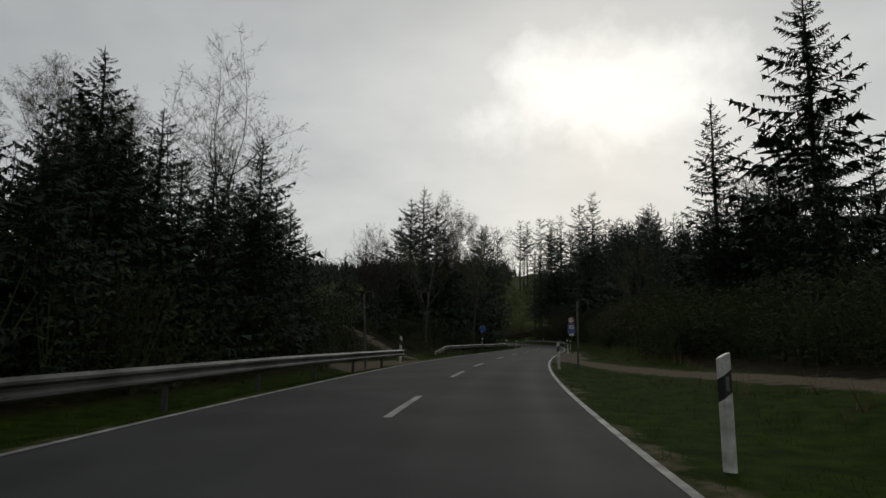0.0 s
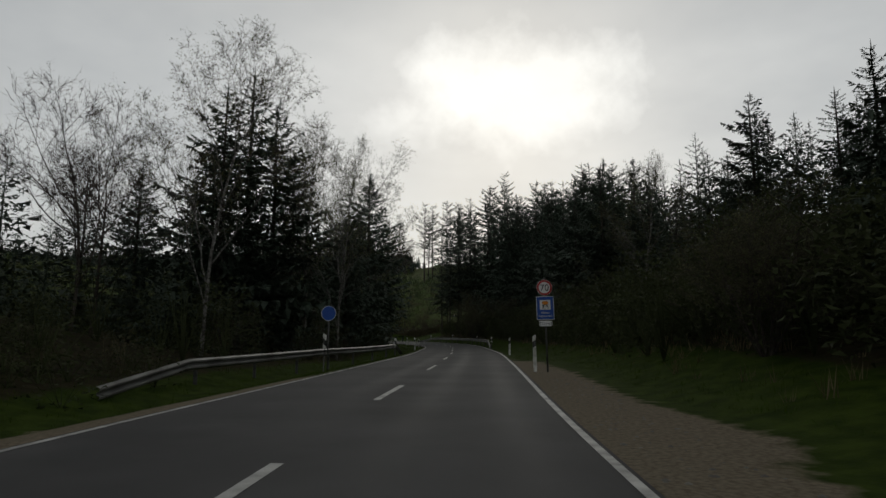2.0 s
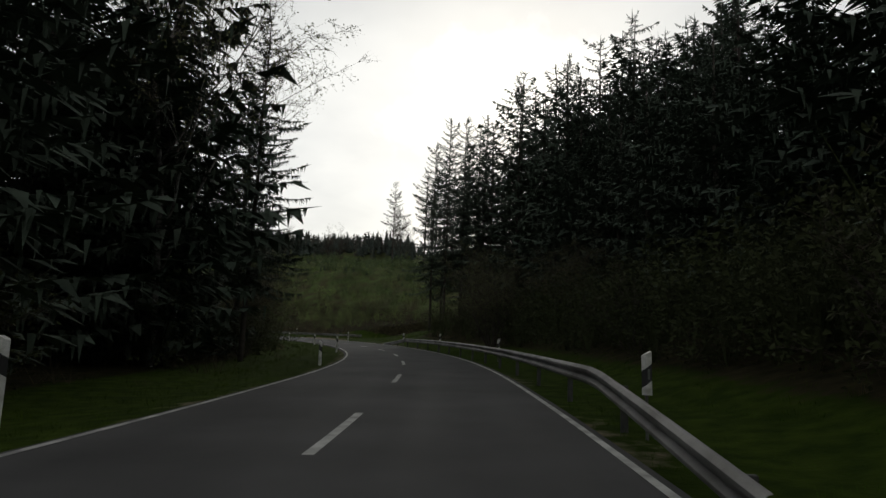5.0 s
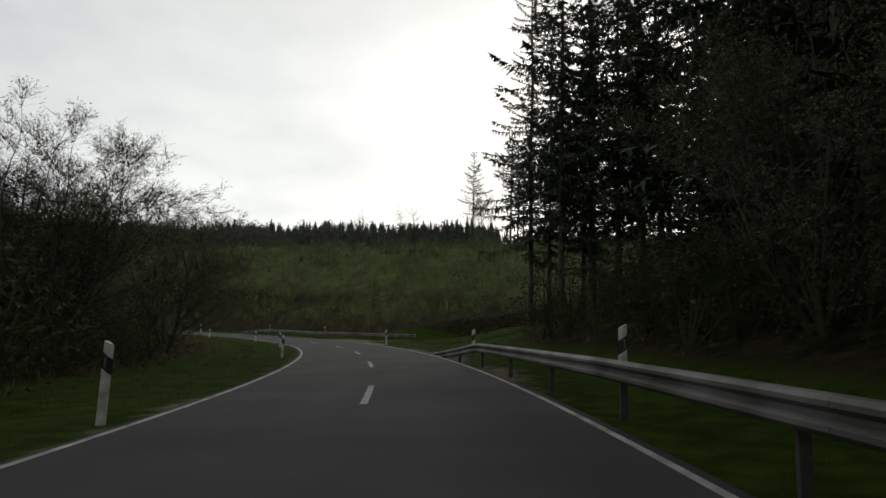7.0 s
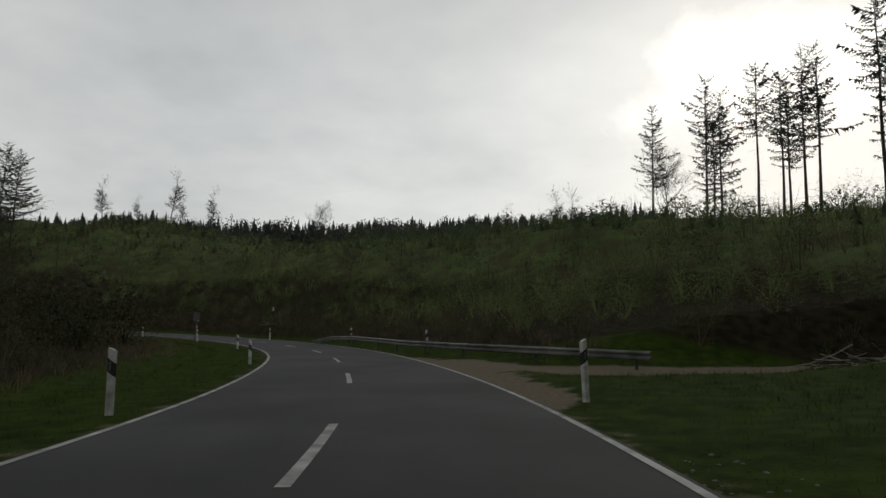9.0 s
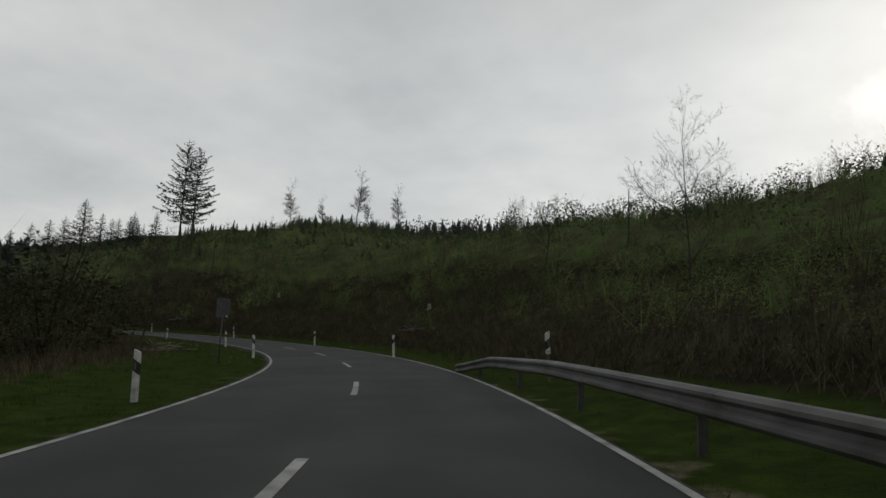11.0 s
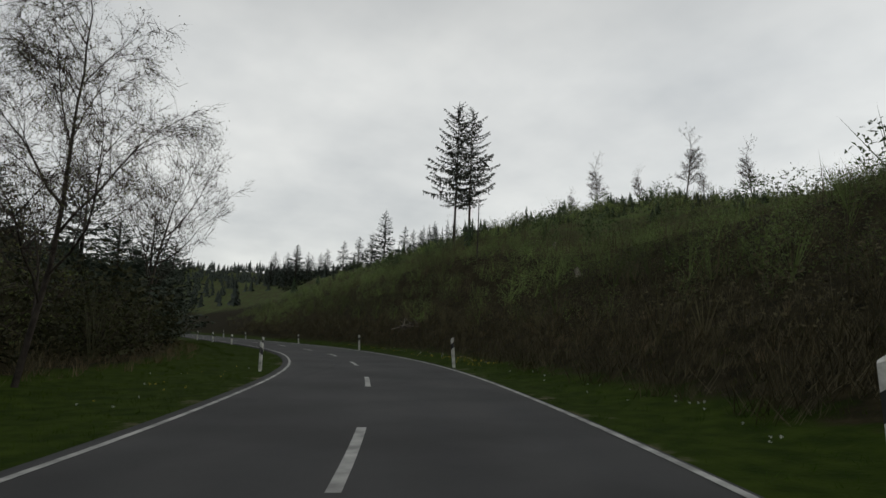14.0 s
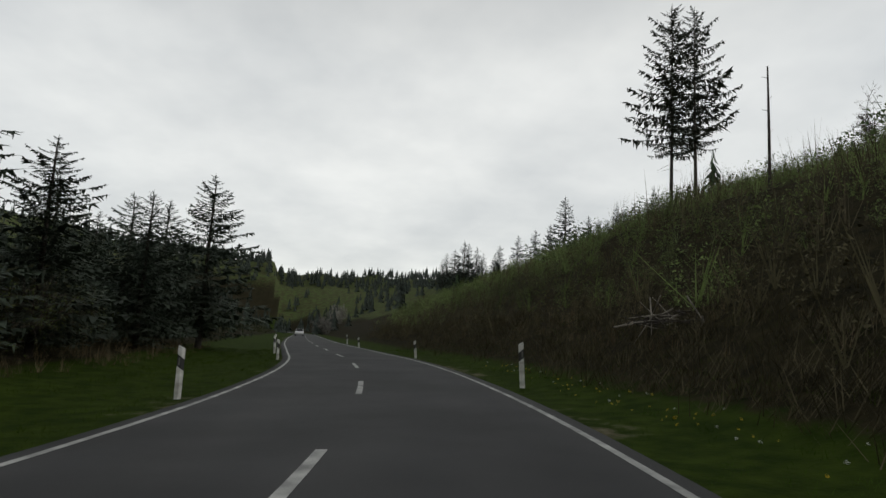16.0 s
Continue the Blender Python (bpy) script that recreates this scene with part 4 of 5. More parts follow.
def branching(h, seed, spread=0.45, levels=4, r0=0.16, stems=1, first=0.25, twig_len=0.9, upright=0.55, weep=0.0, leaves=0, leaf=0.06, kids=4, narrow=1.0, fine=3, stout=1.0, limb=1.0):
    """A leafless or just budding tree: limbs as tubes, twigs as slivers, leaf specks."""
    r = np.random.RandomState(seed)
    wood, twig, leafs = Soup(), Soup(), Soup()

    def slivers(p, d, n, ln):
        for _ in range(n):
            q = unit(d + r.randn(3) * 0.55 + np.array([0, 0, 0.15 - weep]))
            l = ln * (0.5 + 0.8 * r.rand())
            mid = p + q * l * 0.5 + r.randn(3) * 0.04 * l
            end = p + q * l + np.array([0, 0, -weep * l * 0.6])
            w = unit(cross(q, r.randn(3))) * 0.013 * stout
            twig.tris([p - w, p + w, mid, p - w * 0.5 + (mid - p) * 0.8, p + w * 0.5 + (mid - p) * 0.8, end])
            for _ in range(2):
                a = p + (end - p) * (0.2 + 0.6 * r.rand())
                e = a + unit(q + r.randn(3) * 0.7 + np.array([0, 0, -weep])) * l * 0.45
                ww = unit(cross(q, r.randn(3))) * 0.010 * stout
                twig.tris([a - ww, a + ww, e])
                if r.rand() * 10 < leaves:
                    c = a + (e - a) * r.rand()
                    for _ in range(2):
                        x, y = unit(r.randn(3)) * leaf, unit(r.randn(3)) * leaf
                        leafs.tris([c, c + x, c + y])
                        c = c + r.randn(3) * 0.12

    def grow(p, d, ln, rad, lev):
        n = 4 if lev < 2 else 2
        pts, dirs = [p], [d]
        for i in range(n):
            pull = upright * 0.35 if lev > 0 else 0.05
            d = unit(d + r.randn(3) * (0.06 if lev == 0 else 0.14) + np.array([0, 0, pull - (weep * 0.5 if lev > 1 else 0)]) * 0.5)
            p = p + d * ln / n
            pts.append(p)
            dirs.append(d)
        rr = np.linspace(rad, rad * (0.45 if lev < levels - 1 else 0.2), n + 1)
        wood.add(*tube(pts, rr, 7 if lev == 0 else (4 if lev == 1 else 3)))
        if lev >= levels - 1:
            for i in range(1, n + 1):
                slivers(pts[i], dirs[i], fine * 2 - 1, twig_len)
            return
        m = kids + (2 if lev == 0 else 0)
        for k in range(m):
            f = (first if lev == 0 else 0.25) + (1 - (first if lev == 0 else 0.25)) * (k + 0.6 * r.rand()) / m
            f = min(f, 0.99)
            c = np.array([np.interp(f * n, range(n + 1), [q[i] for q in pts]) for i in range(3)])
            az = r.rand() * 6.28 + k * 2.4
            o = unit(np.array([math.cos(az), math.sin(az), 0]) * spread * narrow * 2 + d * (1.1 - spread) + np.array([0, 0, upright * 0.4]))
            grow(c, o, ln * (0.62 - 0.18 * f) * (0.8 + 0.4 * r.rand()) * (limb if lev == 0 else 1), rad * (0.5 - 0.15 * f), lev + 1)
        grow(pts[-1], dirs[-1], ln * 0.45, rr[-1] * 0.9, lev + 1)

    for k in range(stems):
        az = 6.28 * k / stems + r.rand()
        lean = np.array([math.cos(az), math.sin(az), 0]) * (0 if stems == 1 else 0.16 + 0.3 * r.rand())
        grow(np.array([math.cos(az) * 0.15 * (stems > 1), math.sin(az) * 0.15 * (stems > 1), -0.3]), unit(lean + np.array([0, 0, 1.0])), h * 0.72 * (0.75 + 0.3 * r.rand() if stems > 1 else 1), r0 * (0.7 if stems > 1 else 1), 0)
    return wood, twig, leafs


KINDS = {}


def define(kind, name, label, category, group, parts):
    KINDS[kind] = dict(name=name, label=label, category=category, group=group, parts=parts, ob=None)


def plant(kind, x, y, size=1.0, turn=None, wide=1.0, sink=0.08, lean=(0, 0)):
    k = KINDS[kind]
    turn = rnd.uniform(0, 6.28) if turn is None else turn
    m = Matrix.Translation((x, y, z_at(x, y) - sink)) @ pose(0, 0, 0, lean[0], lean[1], 0) @ Matrix.Rotation(turn, 4, "Z") @ Matrix.Diagonal((size * wide, size * wide, size, 1))
    if k["ob"] is None:
        ob = root(k["name"], k["label"], k["category"], k["group"])
        for pn, me, lab in k["parts"]:
            part(pn, me, ob, lab)
        ob.matrix_basis = m
        k["ob"] = ob
        return ob
    ob = k["ob"]
    made = copy_thing(ob, Matrix())
    made.matrix_basis = m
    return made


# spruces, 20 m tall as drawn
for i in range(4):
    define(f"spruce{i}", "spruce_tree", "tall dark green spruce with drooping boughs", "spruce tree", "spruce trees",
           [("trunk", straight_trunk(20, 0.22, 10 + i).data("trunk", BARK), ""), ("crown", spruce_crown(20, 3.7 + 0.25 * i, 20 + i, low=0.05 + 0.02 * i, gap=0.62, arms=8, twigs=6, shape=0.8, comb=1).data("crown", NEEDLES), "")])
# wood spruces: bare below, crown above
for i in range(3):
    define(f"wood{i}", "spruce_tree", "slender spruce with bare lower trunk in a dark wood", "spruce tree", "spruce trees",
           [("trunk", straight_trunk(24, 0.155, 40 + i, stubs=44).data("trunk", BARK), ""), ("crown", spruce_crown(24, 2.6, 50 + i, low=(0.10, 0.18, 0.26)[i], gap=0.72, arms=6, twigs=6, ragged=0.5, shape=0.6, droop=0.4, comb=1).data("crown", NEEDLES), "")])
# the spruces at the corner of the wood, passed near
define("edge", "spruce_tree", "tall spruce with hanging boughs at the corner of the wood", "spruce tree", "spruce trees",
       [("trunk", straight_trunk(24, 0.155, 47, stubs=46).data("trunk", BARK), ""), ("crown", spruce_crown(24, 2.6, 57, low=0.20, gap=0.62, arms=8, twigs=9, ragged=0.45, shape=0.6, droop=0.45, comb=4, fan=3, short=0.62, fringe=0.6).data("crown", NEEDLES), "")])
define("droop", "spruce_tree", "old spruce with long drooping boughs and hanging twigs", "spruce tree", "spruce trees",
       [("trunk", straight_trunk(20, 0.2, 48, stubs=24).data("trunk", BARK), ""), ("crown", spruce_crown(20, 3.3, 58, low=0.26, gap=0.5, arms=8, twigs=12, ragged=0.28, shape=0.7, droop=0.55, comb=8, fan=4, short=0.5, fringe=0.4).data("crown", NEEDLES), "")])
# distant spruces, simpler
for i in range(3):
    define(f"far{i}", "spruce_tree", "dark spruce in the far hillside forest", "spruce tree", "spruce trees",
           [("trunk", straight_trunk(16, 0.16, 60 + i).data("trunk", BARK), ""), ("crown", spruce_crown(16, 2.9, 64 + i, low=0.06, gap=0.55, arms=8, twigs=3, ragged=0.3, fan=2).data("crown", NEEDLES_FAR), "")])
# left-over pines and larches on the clearing: long bare trunk, high crown
for i in range(4):
    define(f"pole{i}", "larch_tree", "tall left-over conifer with a long bare trunk on the clearing", "conifer", "left-over conifers on the ridge",
           [("trunk", straight_trunk(28, 0.26, 70 + i, 0.2, stubs=20).data("trunk", BARK), ""), ("crown", spruce_crown(28, 2.9, 74 + i, low=(0.45, 0.38, 0.55, 0.3)[i], gap=0.85, arms=6, twigs=6, droop=0.12, ragged=0.5, shape=0.5, comb=1, fan=2).data("crown", LARCH), "")])

define("twin", "pine_tree", "tall conifer with a long bare trunk and dense ragged crown", "conifer", "left-over conifers on the ridge",
       [("trunk", straight_trunk(28, 0.24, 78, 0.2, stubs=26).data("trunk", BARK), ""), ("crown", spruce_crown(28, 3.9, 79, low=0.30, gap=0.8, arms=7, twigs=7, droop=0.16, ragged=0.38, shape=0.5, comb=1, fan=2, short=0.85).data("crown", LARCH), "")])


def deciduous(kind, name, label, cat, group, bark, leafmat, **kw):
    w, t, l = branching(**kw)
    parts = [("trunk", w.data("trunk", bark), ""), ("crown", t.data("crown", TWIG), "fine bare twigs")]
    if l.n:
        parts.append(("foliage", l.data("foliage", leafmat), "sparse fresh spring leaves"))
    define(kind, name, label, cat, group, parts)


for i in range(2):
    deciduous(f"birch{i}", "birch_tree", "slim birch with pale bark and first small leaves", "birch tree", "birch trees", BARK_BIRCH, BUD, h=20, seed=80 + i, spread=0.33, levels=4, r0=0.15, first=0.22, twig_len=1.1, upright=0.5, weep=0.25, leaves=7, leaf=0.10, kids=5, narrow=0.8, fine=3)
    deciduous(f"bare{i}", "bare_tree", "leafless deciduous tree with fine spreading twigs", "tree", "bare trees", BARK, BUD, h=17, seed=90 + i, spread=0.5, levels=4, r0=0.17, first=0.3, twig_len=1.3, upright=0.6, leaves=1, kids=5, fine=2, stout=1.8)
    deciduous(f"willow{i}", "willow_tree", "broad many-stemmed willow with yellow-green spring leaves", "tree", "budding willows", BARK, BUD, h=12, seed=100 + i, spread=0.42, levels=4, r0=0.13, stems=9, first=0.15, twig_len=1.0, upright=0.5, leaves=14, leaf=0.075, kids=2, fine=4)
    deciduous(f"bush{i}", "shrub", "dense shrub with fresh green leaves beside the road", "shrub", "roadside shrubs", BARK, LEAF, h=4.5, seed=110 + i, spread=0.5, levels=3, r0=0.05, stems=5, first=0.1, twig_len=0.8, upright=0.4, leaves=20, leaf=0.13, kids=2, fine=2)
    deciduous(f"scrub{i}", "shrub", "bare brown shrub with thin upright stems", "shrub", "bare shrubs", BRUSH, HILL_LEAF, h=3.5, seed=120 + i, spread=0.45, levels=3, r0=0.022, stems=5, first=0.1, twig_len=0.7, upright=0.35, leaves=8, leaf=0.07, kids=2, fine=2)
deciduous("weeping", "birch_tree", "leaning birch with hanging bare twigs", "birch tree", "birch trees", BARK, BUD, h=14, seed=131, spread=0.42, levels=4, r0=0.16, stems=1, first=0.25, twig_len=1.3, upright=0.5, weep=0.45, leaves=6, leaf=0.07, kids=5, fine=4)
deciduous("thin", "bare_tree", "thin left-over young tree with a narrow bare crown", "tree", "thin left-over trees", BARK, BUD, h=17, seed=140, spread=0.46, levels=3, r0=0.2, first=0.36, twig_len=1.0, upright=0.25, leaves=2, leaf=0.1, kids=12, narrow=0.9, fine=2, stout=2.6, limb=0.42)
deciduous("slender", "bare_tree", "slender tall bare tree with arching fine branches", "tree", "bare trees", BARK, BUD, h=20, seed=143, spread=0.5, levels=4, r0=0.13, first=0.38, twig_len=0.9, upright=0.3, leaves=2, leaf=0.07, kids=5, narrow=0.8, fine=2, stout=1.2, limb=0.7)

deciduous("blossom", "shrub", "pale grey blossoming shrub beside the far road", "shrub", "blossoming shrubs", BARK, BLOSSOM, h=4.5, seed=150, spread=0.5, levels=3, r0=0.05, stems=6, first=0.1, twig_len=0.8, upright=0.4, leaves=40, leaf=0.16, kids=2, fine=3)


DRAWN = {}


def tall(kind, drawn, x, y, top=None, h=None, **kw):
    """A tree of a known top (height of its tip in the world) or height."""
    drawn = max(max(v.co.z for v in me.vertices) for _, me, _ in KINDS[kind]["parts"]) if kind not in DRAWN else DRAWN[kind]
    DRAWN[kind] = drawn
    size = ((top - z_at(x, y)) if top is not None else h) / drawn
    return plant(kind, x, y, size, **kw)


# single trees that stand out
for k, x, y, top in [("spruce0", 23.0, 50.2, 20.4), ("spruce2", 25.2, 41, 24.5), ("spruce2", -11.2, 55.9, 13.0), ("spruce0", -15.3, 60.7, 13.5), ("spruce3", -10.4, 30.3, 11.6), ("spruce1", -12.4, 46.9, 12.4), ("spruce0", -1.0, 83.9, 21.5), ("spruce3", -2.6, 82.6, 19.5), ("spruce2", 0.8, 84.8, 19.5), ("spruce1", -8.5, 84, 14), ("spruce0", -10.5, 80, 12), ("spruce1", 8.2, 105.2, 19.4), ("spruce3", 6.0, 94.3, 14.9),
                     ("spruce2", 8.4, 118.5, 22.6), ("edge", 11.2, 123.5, 18), ("spruce3", 37.5, 108.1, 22.6), ("spruce0", 37.4, 124.2, 23.5), ("spruce1", 32.3, 139.2, 25), ("droop", 8.9, 133.6, 17.5), ("spruce2", 27, 50, 14.5), ("spruce3", 30, 54, 15), ("spruce0", 33, 47, 15.5), ("spruce1", 24.5, 53, 13.2), ("spruce1", -4.2, 87, 17), ("spruce3", 1.6, 88.5, 16.5), ("spruce2", -6.5, 91, 15), ("spruce0", 0.5, 156, 9), ("spruce2", -4.6, 72.2, 10),
                     ("spruce3", -100.3, 233.3, 10.5), ("spruce1", -104.5, 230, 9.5), ("spruce2", -98, 229.5, 8.5), ("spruce1", -75, 226, 10.5), ("spruce2", -71.5, 222, 9.5), ("spruce0", -79, 228, 8.8), ("spruce3", -84, 222, 10), ("spruce1", -88, 229.5, 7), ("spruce0", -77.6, 230.1, 9.2), ("spruce2", -70.5, 228.1, 7.4), ("spruce3", -83, 231.2, 7.2), ("spruce1", -92, 232, 7.5)]:
    tall(k, 20.2, x, y, top, wide=1.15 if x > -60 else 1.6)
for k, x, y, top in [("birch0", -15.6, 32, 15.4), ("birch1", -13.6, 33, 14.6), ("birch0", -15.4, 36, 15), ("birch1", 0.2, 66.8, 17), ("birch0", 3, 85.2, 19.5), ("birch1", 5.6, 83, 16), ("birch1", 9.1, 117.4, 24.6), ("birch0", -5.2, 115.1, 14.9), ("birch1", 22.5, 70, 12)]:
    tall(k, 17, x, y, top)
for k, x, y, top in [("slender", -9.5, 33, 17.4), ("slender", -8.3, 32.6, 16.0), ("slender", -10.6, 34, 15.5), ("bare0", -4.7, 65.5, 12.5), ("bare0", -6.3, 71.5, 14), ("bare1", -2.2, 116.4, 14), ("bare0", -71.2, 229.9, 13.9), ("bare0", 28.2, 305, 46.5), ("bare1", -118.3, 437.3, 65.1),
                     ("bare0", 25.5, 45.8, 17), ("slender", -2.4, 220.8, 12.4), ("bare1", -20.7, 248.1, 15.2)]:
    tall(k, 15.5, x, y, top)
tall("weeping", 12.5, -47.9, 226.2, 10.2, lean=(-7, 9), turn=0.5, wide=0.85)
for k, x, y, top in [("willow0", 6.6, 148.8, 8.8), ("willow1", 4.6, 162.2, 9.0), ("willow1", 5.4, 150.5, 8.0), ("willow1", -14, 186, 8), ("willow0", -2.5, 166, 9), ("willow1", 16.2, 51.2, 4.9), ("willow0", 27, 141, 9.5), ("willow1", 25.2, 133, 6.5), ("willow0", 29, 128, 8)]:
    tall(k, 10.5, x, y, top, wide=1.35)
for k, x, y, top in [("thin", 1.5, 333, 43), ("thin", 5.0, 335, 44), ("thin", -152.3, 337.6, 52.8), ("thin", -135.7, 335.6, 44.8), ("thin", -136.4, 352.2, 58.5), ("thin", -122, 357, 52.5), ("thin", -131, 352, 48), ("thin", -118, 300, 30), ("thin", -83, 363.7, 46.3), ("thin", -20, 390, 52)]:
    tall(k, 14.5, x, y, top)
for k, x, y, top in [("pole1", 25.2, 310.4, 56.0), ("pole0", 41.7, 320.6, 62.6), ("pole2", 45.4, 302, 61), ("pole0", 36.3, 307, 60.4), ("pole3", 39.5, 318, 57), ("pole1", 50, 297, 54), ("pole0", 54, 293, 60), ("pole2", 61, 283, 64), ("pole0", 66, 279, 68), ("pole3", 61, 277.5, 54), ("pole1", 46.4, 274.5, 51), ("pole2", 52, 310, 62),
                     ("twin", -129.3, 282.2, 46.0), ("twin", -126.0, 283.3, 44.0)]:
    tall(k, 28.3, x, y, top)
for i, (x, y, top) in enumerate([(-242.9, 316, 48.2), (-240, 344, 48.3), (-273, 310.9, 39.8), (-270.9, 316.6, 42), (-269.1, 321.5, 44), (-263.8, 333.8, 47.5), (-261, 339.6, 45.9), (-258.5, 344.8, 49.8), (-248, 340, 46), (-252, 332, 44), (-244, 335, 45),
                                 (-245.8, 284.4, 31.7), (-252, 283, 29.5), (-240, 287, 29), (-325.8, 305.9, 43.8), (-378.9, 333.7, 47.6), (-363.1, 304.1, 43.8), (-372, 318, 43), (-352, 300, 39), (-340, 305, 38), (-392, 330, 45), (-276, 305, 36), (-280, 300, 33)]):
    tall(f"far{i % 3}", 16.2, x, y, top, wide=1.5)
for x, y, h in [(-230, 314, 7), (-205, 318, 8), (-190, 312, 7), (-170, 296, 6.5), (-150, 292, 6)]:
    tall("far1", 16.2, x, y, h=h)

# the spruce woods
rs = np.random.RandomState(7)


def scatter(s0, s1, d0, d1, n, power=1.0):
    s = s0 + (s1 - s0) * rs.rand(n)
    d = d0 + (d1 - d0) * rs.rand(n) ** power
    return at(s, d)


def wood(s0, s1, d0, d1, count, kinds, drawn, h0, h1, gap=2.6, wide=1.25):
    done = []
    tries = 0
    while len(done) < count and tries < count * 30:
        tries += 1
        s, d = s0 + (s1 - s0) * rs.rand(), d0 + (d1 - d0) * rs.rand()
        p = at(s, d)
        if any((p[0] - q[0]) ** 2 + (p[1] - q[1]) ** 2 < gap * gap for q in done):
            continue
        done.append(p)
        tall(kinds[rs.randint(len(kinds))], drawn, p[0], p[1], h=h0 + (h1 - h0) * rs.rand(), wide=wide)


def deep_wood(name, label, s0, s1, d0, d1, count, h0, h1, fat=0.235):
    xy = scatter(s0, s1, d0, d1, count)
    drawn = 16.0
    t = spruce_crown(drawn, fat * drawn, int(s0), low=0.06, gap=0.8, arms=8, twigs=3, droop=0.35, fan=1)
    t.add(*tube([(0, 0, -0.3), (0, 0, 8.0), (0, 0, 15.4)], [0.17, 0.12, 0.02], 5))
    v, f = t.arrays()
    h = h0 + (h1 - h0) * rs.rand(count)
    tagged(new(name, strew((v / drawn, f), np.c_[xy, height(xy) - 0.1], rs.rand(count) * 6.28, np.stack([h, h, h], -1), NEEDLES, name)), label, "forest", kind="stuff")


SPRUCES = ["spruce0", "spruce1", "spruce2", "spruce3"]
WOODS = ["wood0", "wood1", "wood2"]
deep_wood("spruce_wood", "dense dark spruces standing inside the wood", 20, 66, 24, 60, 50, 9, 13)
wood(66, 120, 14.5, 19, 16, SPRUCES, 20, 7.5, 11, 2.8)
deep_wood("spruce_wood", "dense dark spruces standing inside the wood", 66, 120, 19, 44, 60, 7, 10.5)
wood(118, 168, 13, 18, 18, SPRUCES, 20, 13, 17, 2.8)
deep_wood("spruce_wood", "dense dark spruces standing inside the wood", 118, 168, 18, 42, 40, 13, 18)
deep_wood("spruce_wood", "dense dark spruces standing inside the wood", 160, 200, 27, 50, 40, 14, 20)
deep_wood("spruce_wood", "dense dark spruces standing inside the wood", 164, 193, 18, 44, 36, 9, 14)
wood(160, 197, 13, 32, 46, WOODS, 24, 20, 27, 2.2)
wood(160, 190, 17, 34, 22, WOODS, 24, 19, 25, 1.8)
for x, y, h in [(24.5, 165.3, 23.5), (25.6, 161.3, 25), (26.4, 170.5, 23), (28.3, 166.5, 27), (29.5, 171, 25), (30, 162, 25)]:
    tall("edge", 24, x, y, h=h)
wood(28, 62, -15, -8.3, 30, SPRUCES, 20, 6.0, 8.6, 1.7)
deep_wood("spruce_wood", "dense dark spruces standing inside the wood", 20, 68, -34, -13, 70, 6.5, 9.5)
deep_wood("spruce_wood", "dense dark spruces standing inside the wood", 72, 106, -52, -18, 60, 5.0, 7.6, 0.3)
deep_wood("spruce_wood", "dense dark spruces standing inside the wood", 106, 138, -46, -16, 36, 3.6, 5.2, 0.3)
wood(100, 132, -24, -10, 16, SPRUCES, 20, 3, 5, 2.4)
wood(140, 156, -15, -10.5, 9, SPRUCES, 20, 13, 18, 2.2)
deep_wood("spruce_wood", "dense dark spruces standing inside the wood", 142, 160, -24, -12, 12, 8, 12)
wood(332, 376, -34, -11, 30, SPRUCES, 20, 4, 8.5, 2.6)
wood(360, 470, -60, -14, 34, ["far0", "far1", "far2"], 16, 6, 11, 4)

wood(36, 60, -17, -9, 12, SPRUCES, 20, 8, 10, 1.8)
# shrubs along the edges
for x, y, h in [(17.8, 53, 5.2), (19.5, 49.5, 5.6), (20.8, 56, 5.8), (19.2, 60.5, 5), (22.5, 61, 6), (17.5, 45, 4.0), (18.2, 39, 3.6), (20.2, 66, 5), (20.5, 72, 5.5), (21.2, 79, 5.2), (22.6, 86, 5), (23.4, 93, 4.8), (24.6, 100, 4.6), (25.6, 107, 4.4), (26.4, 114, 4.2), (27, 121, 4.4),
                (25.6, 148, 3.6), (24.6, 154, 3.2), (1.2, 68, 4), (3.4, 71, 4.4), (5, 79, 4.2), (6.8, 100, 4.6), (8.8, 105, 4.4), (9.5, 121, 4), (10.6, 127, 4), (9.6, 141, 4), (6, 147, 3.6), (3, 153, 3.2), (1.5, 162, 3.2), (-8.5, 38.5, 5), (-5.6, 36.5, 4.2), (-7, 30.5, 4.6), (-5.2, 27, 4.4), (-6, 24, 4), (-5.5, 18, 4.2), (-5.8, 12, 4.4), (-13.5, 21, 5)][::2]:
    tall(f"bush{rnd.randrange(2)}", 4.6, x, y, h=h * 0.9, wide=1.15)
for s, d, h in [(176, -12, 3), (184, -14, 3.4), (192, -11, 2.8), (200, -13, 3), (210, -12, 2.6), (222, -13, 2.6), (233, -12, 2.8), (243, -14, 3), (252, -12, 2.6), (262, -13, 3), (272, -12, 2.8), (281, -13, 3.2), (290, -11, 4.2), (297, -13, 5.5), (303, -10.5, 3.4), (309, -12, 4), (322, -10, 3.5), (330, -11, 3),
                (236, 11, 1.8), (252, 10, 1.6), (268, 12, 2.0), (286, 11, 1.8), (305, 13, 2.0), (322, 12, 1.8), (341, 11, 2.0), (262, 24, 2.6), (284, 22, 2.4), (309, 25, 2.6)]:
    x, y = at(s, d)
    tall(f"scrub{rnd.randrange(2)}", 3.4, x, y, h=h, wide=1.2)


# pale blossoming bushes beside the far road
for x, y, top in [(-263, 243.5, 6.8), (-266, 244.5, 5.5), (-331, 251, 13.5)]:
    tall("blossom", 4.6, x, y, top, wide=1.0)


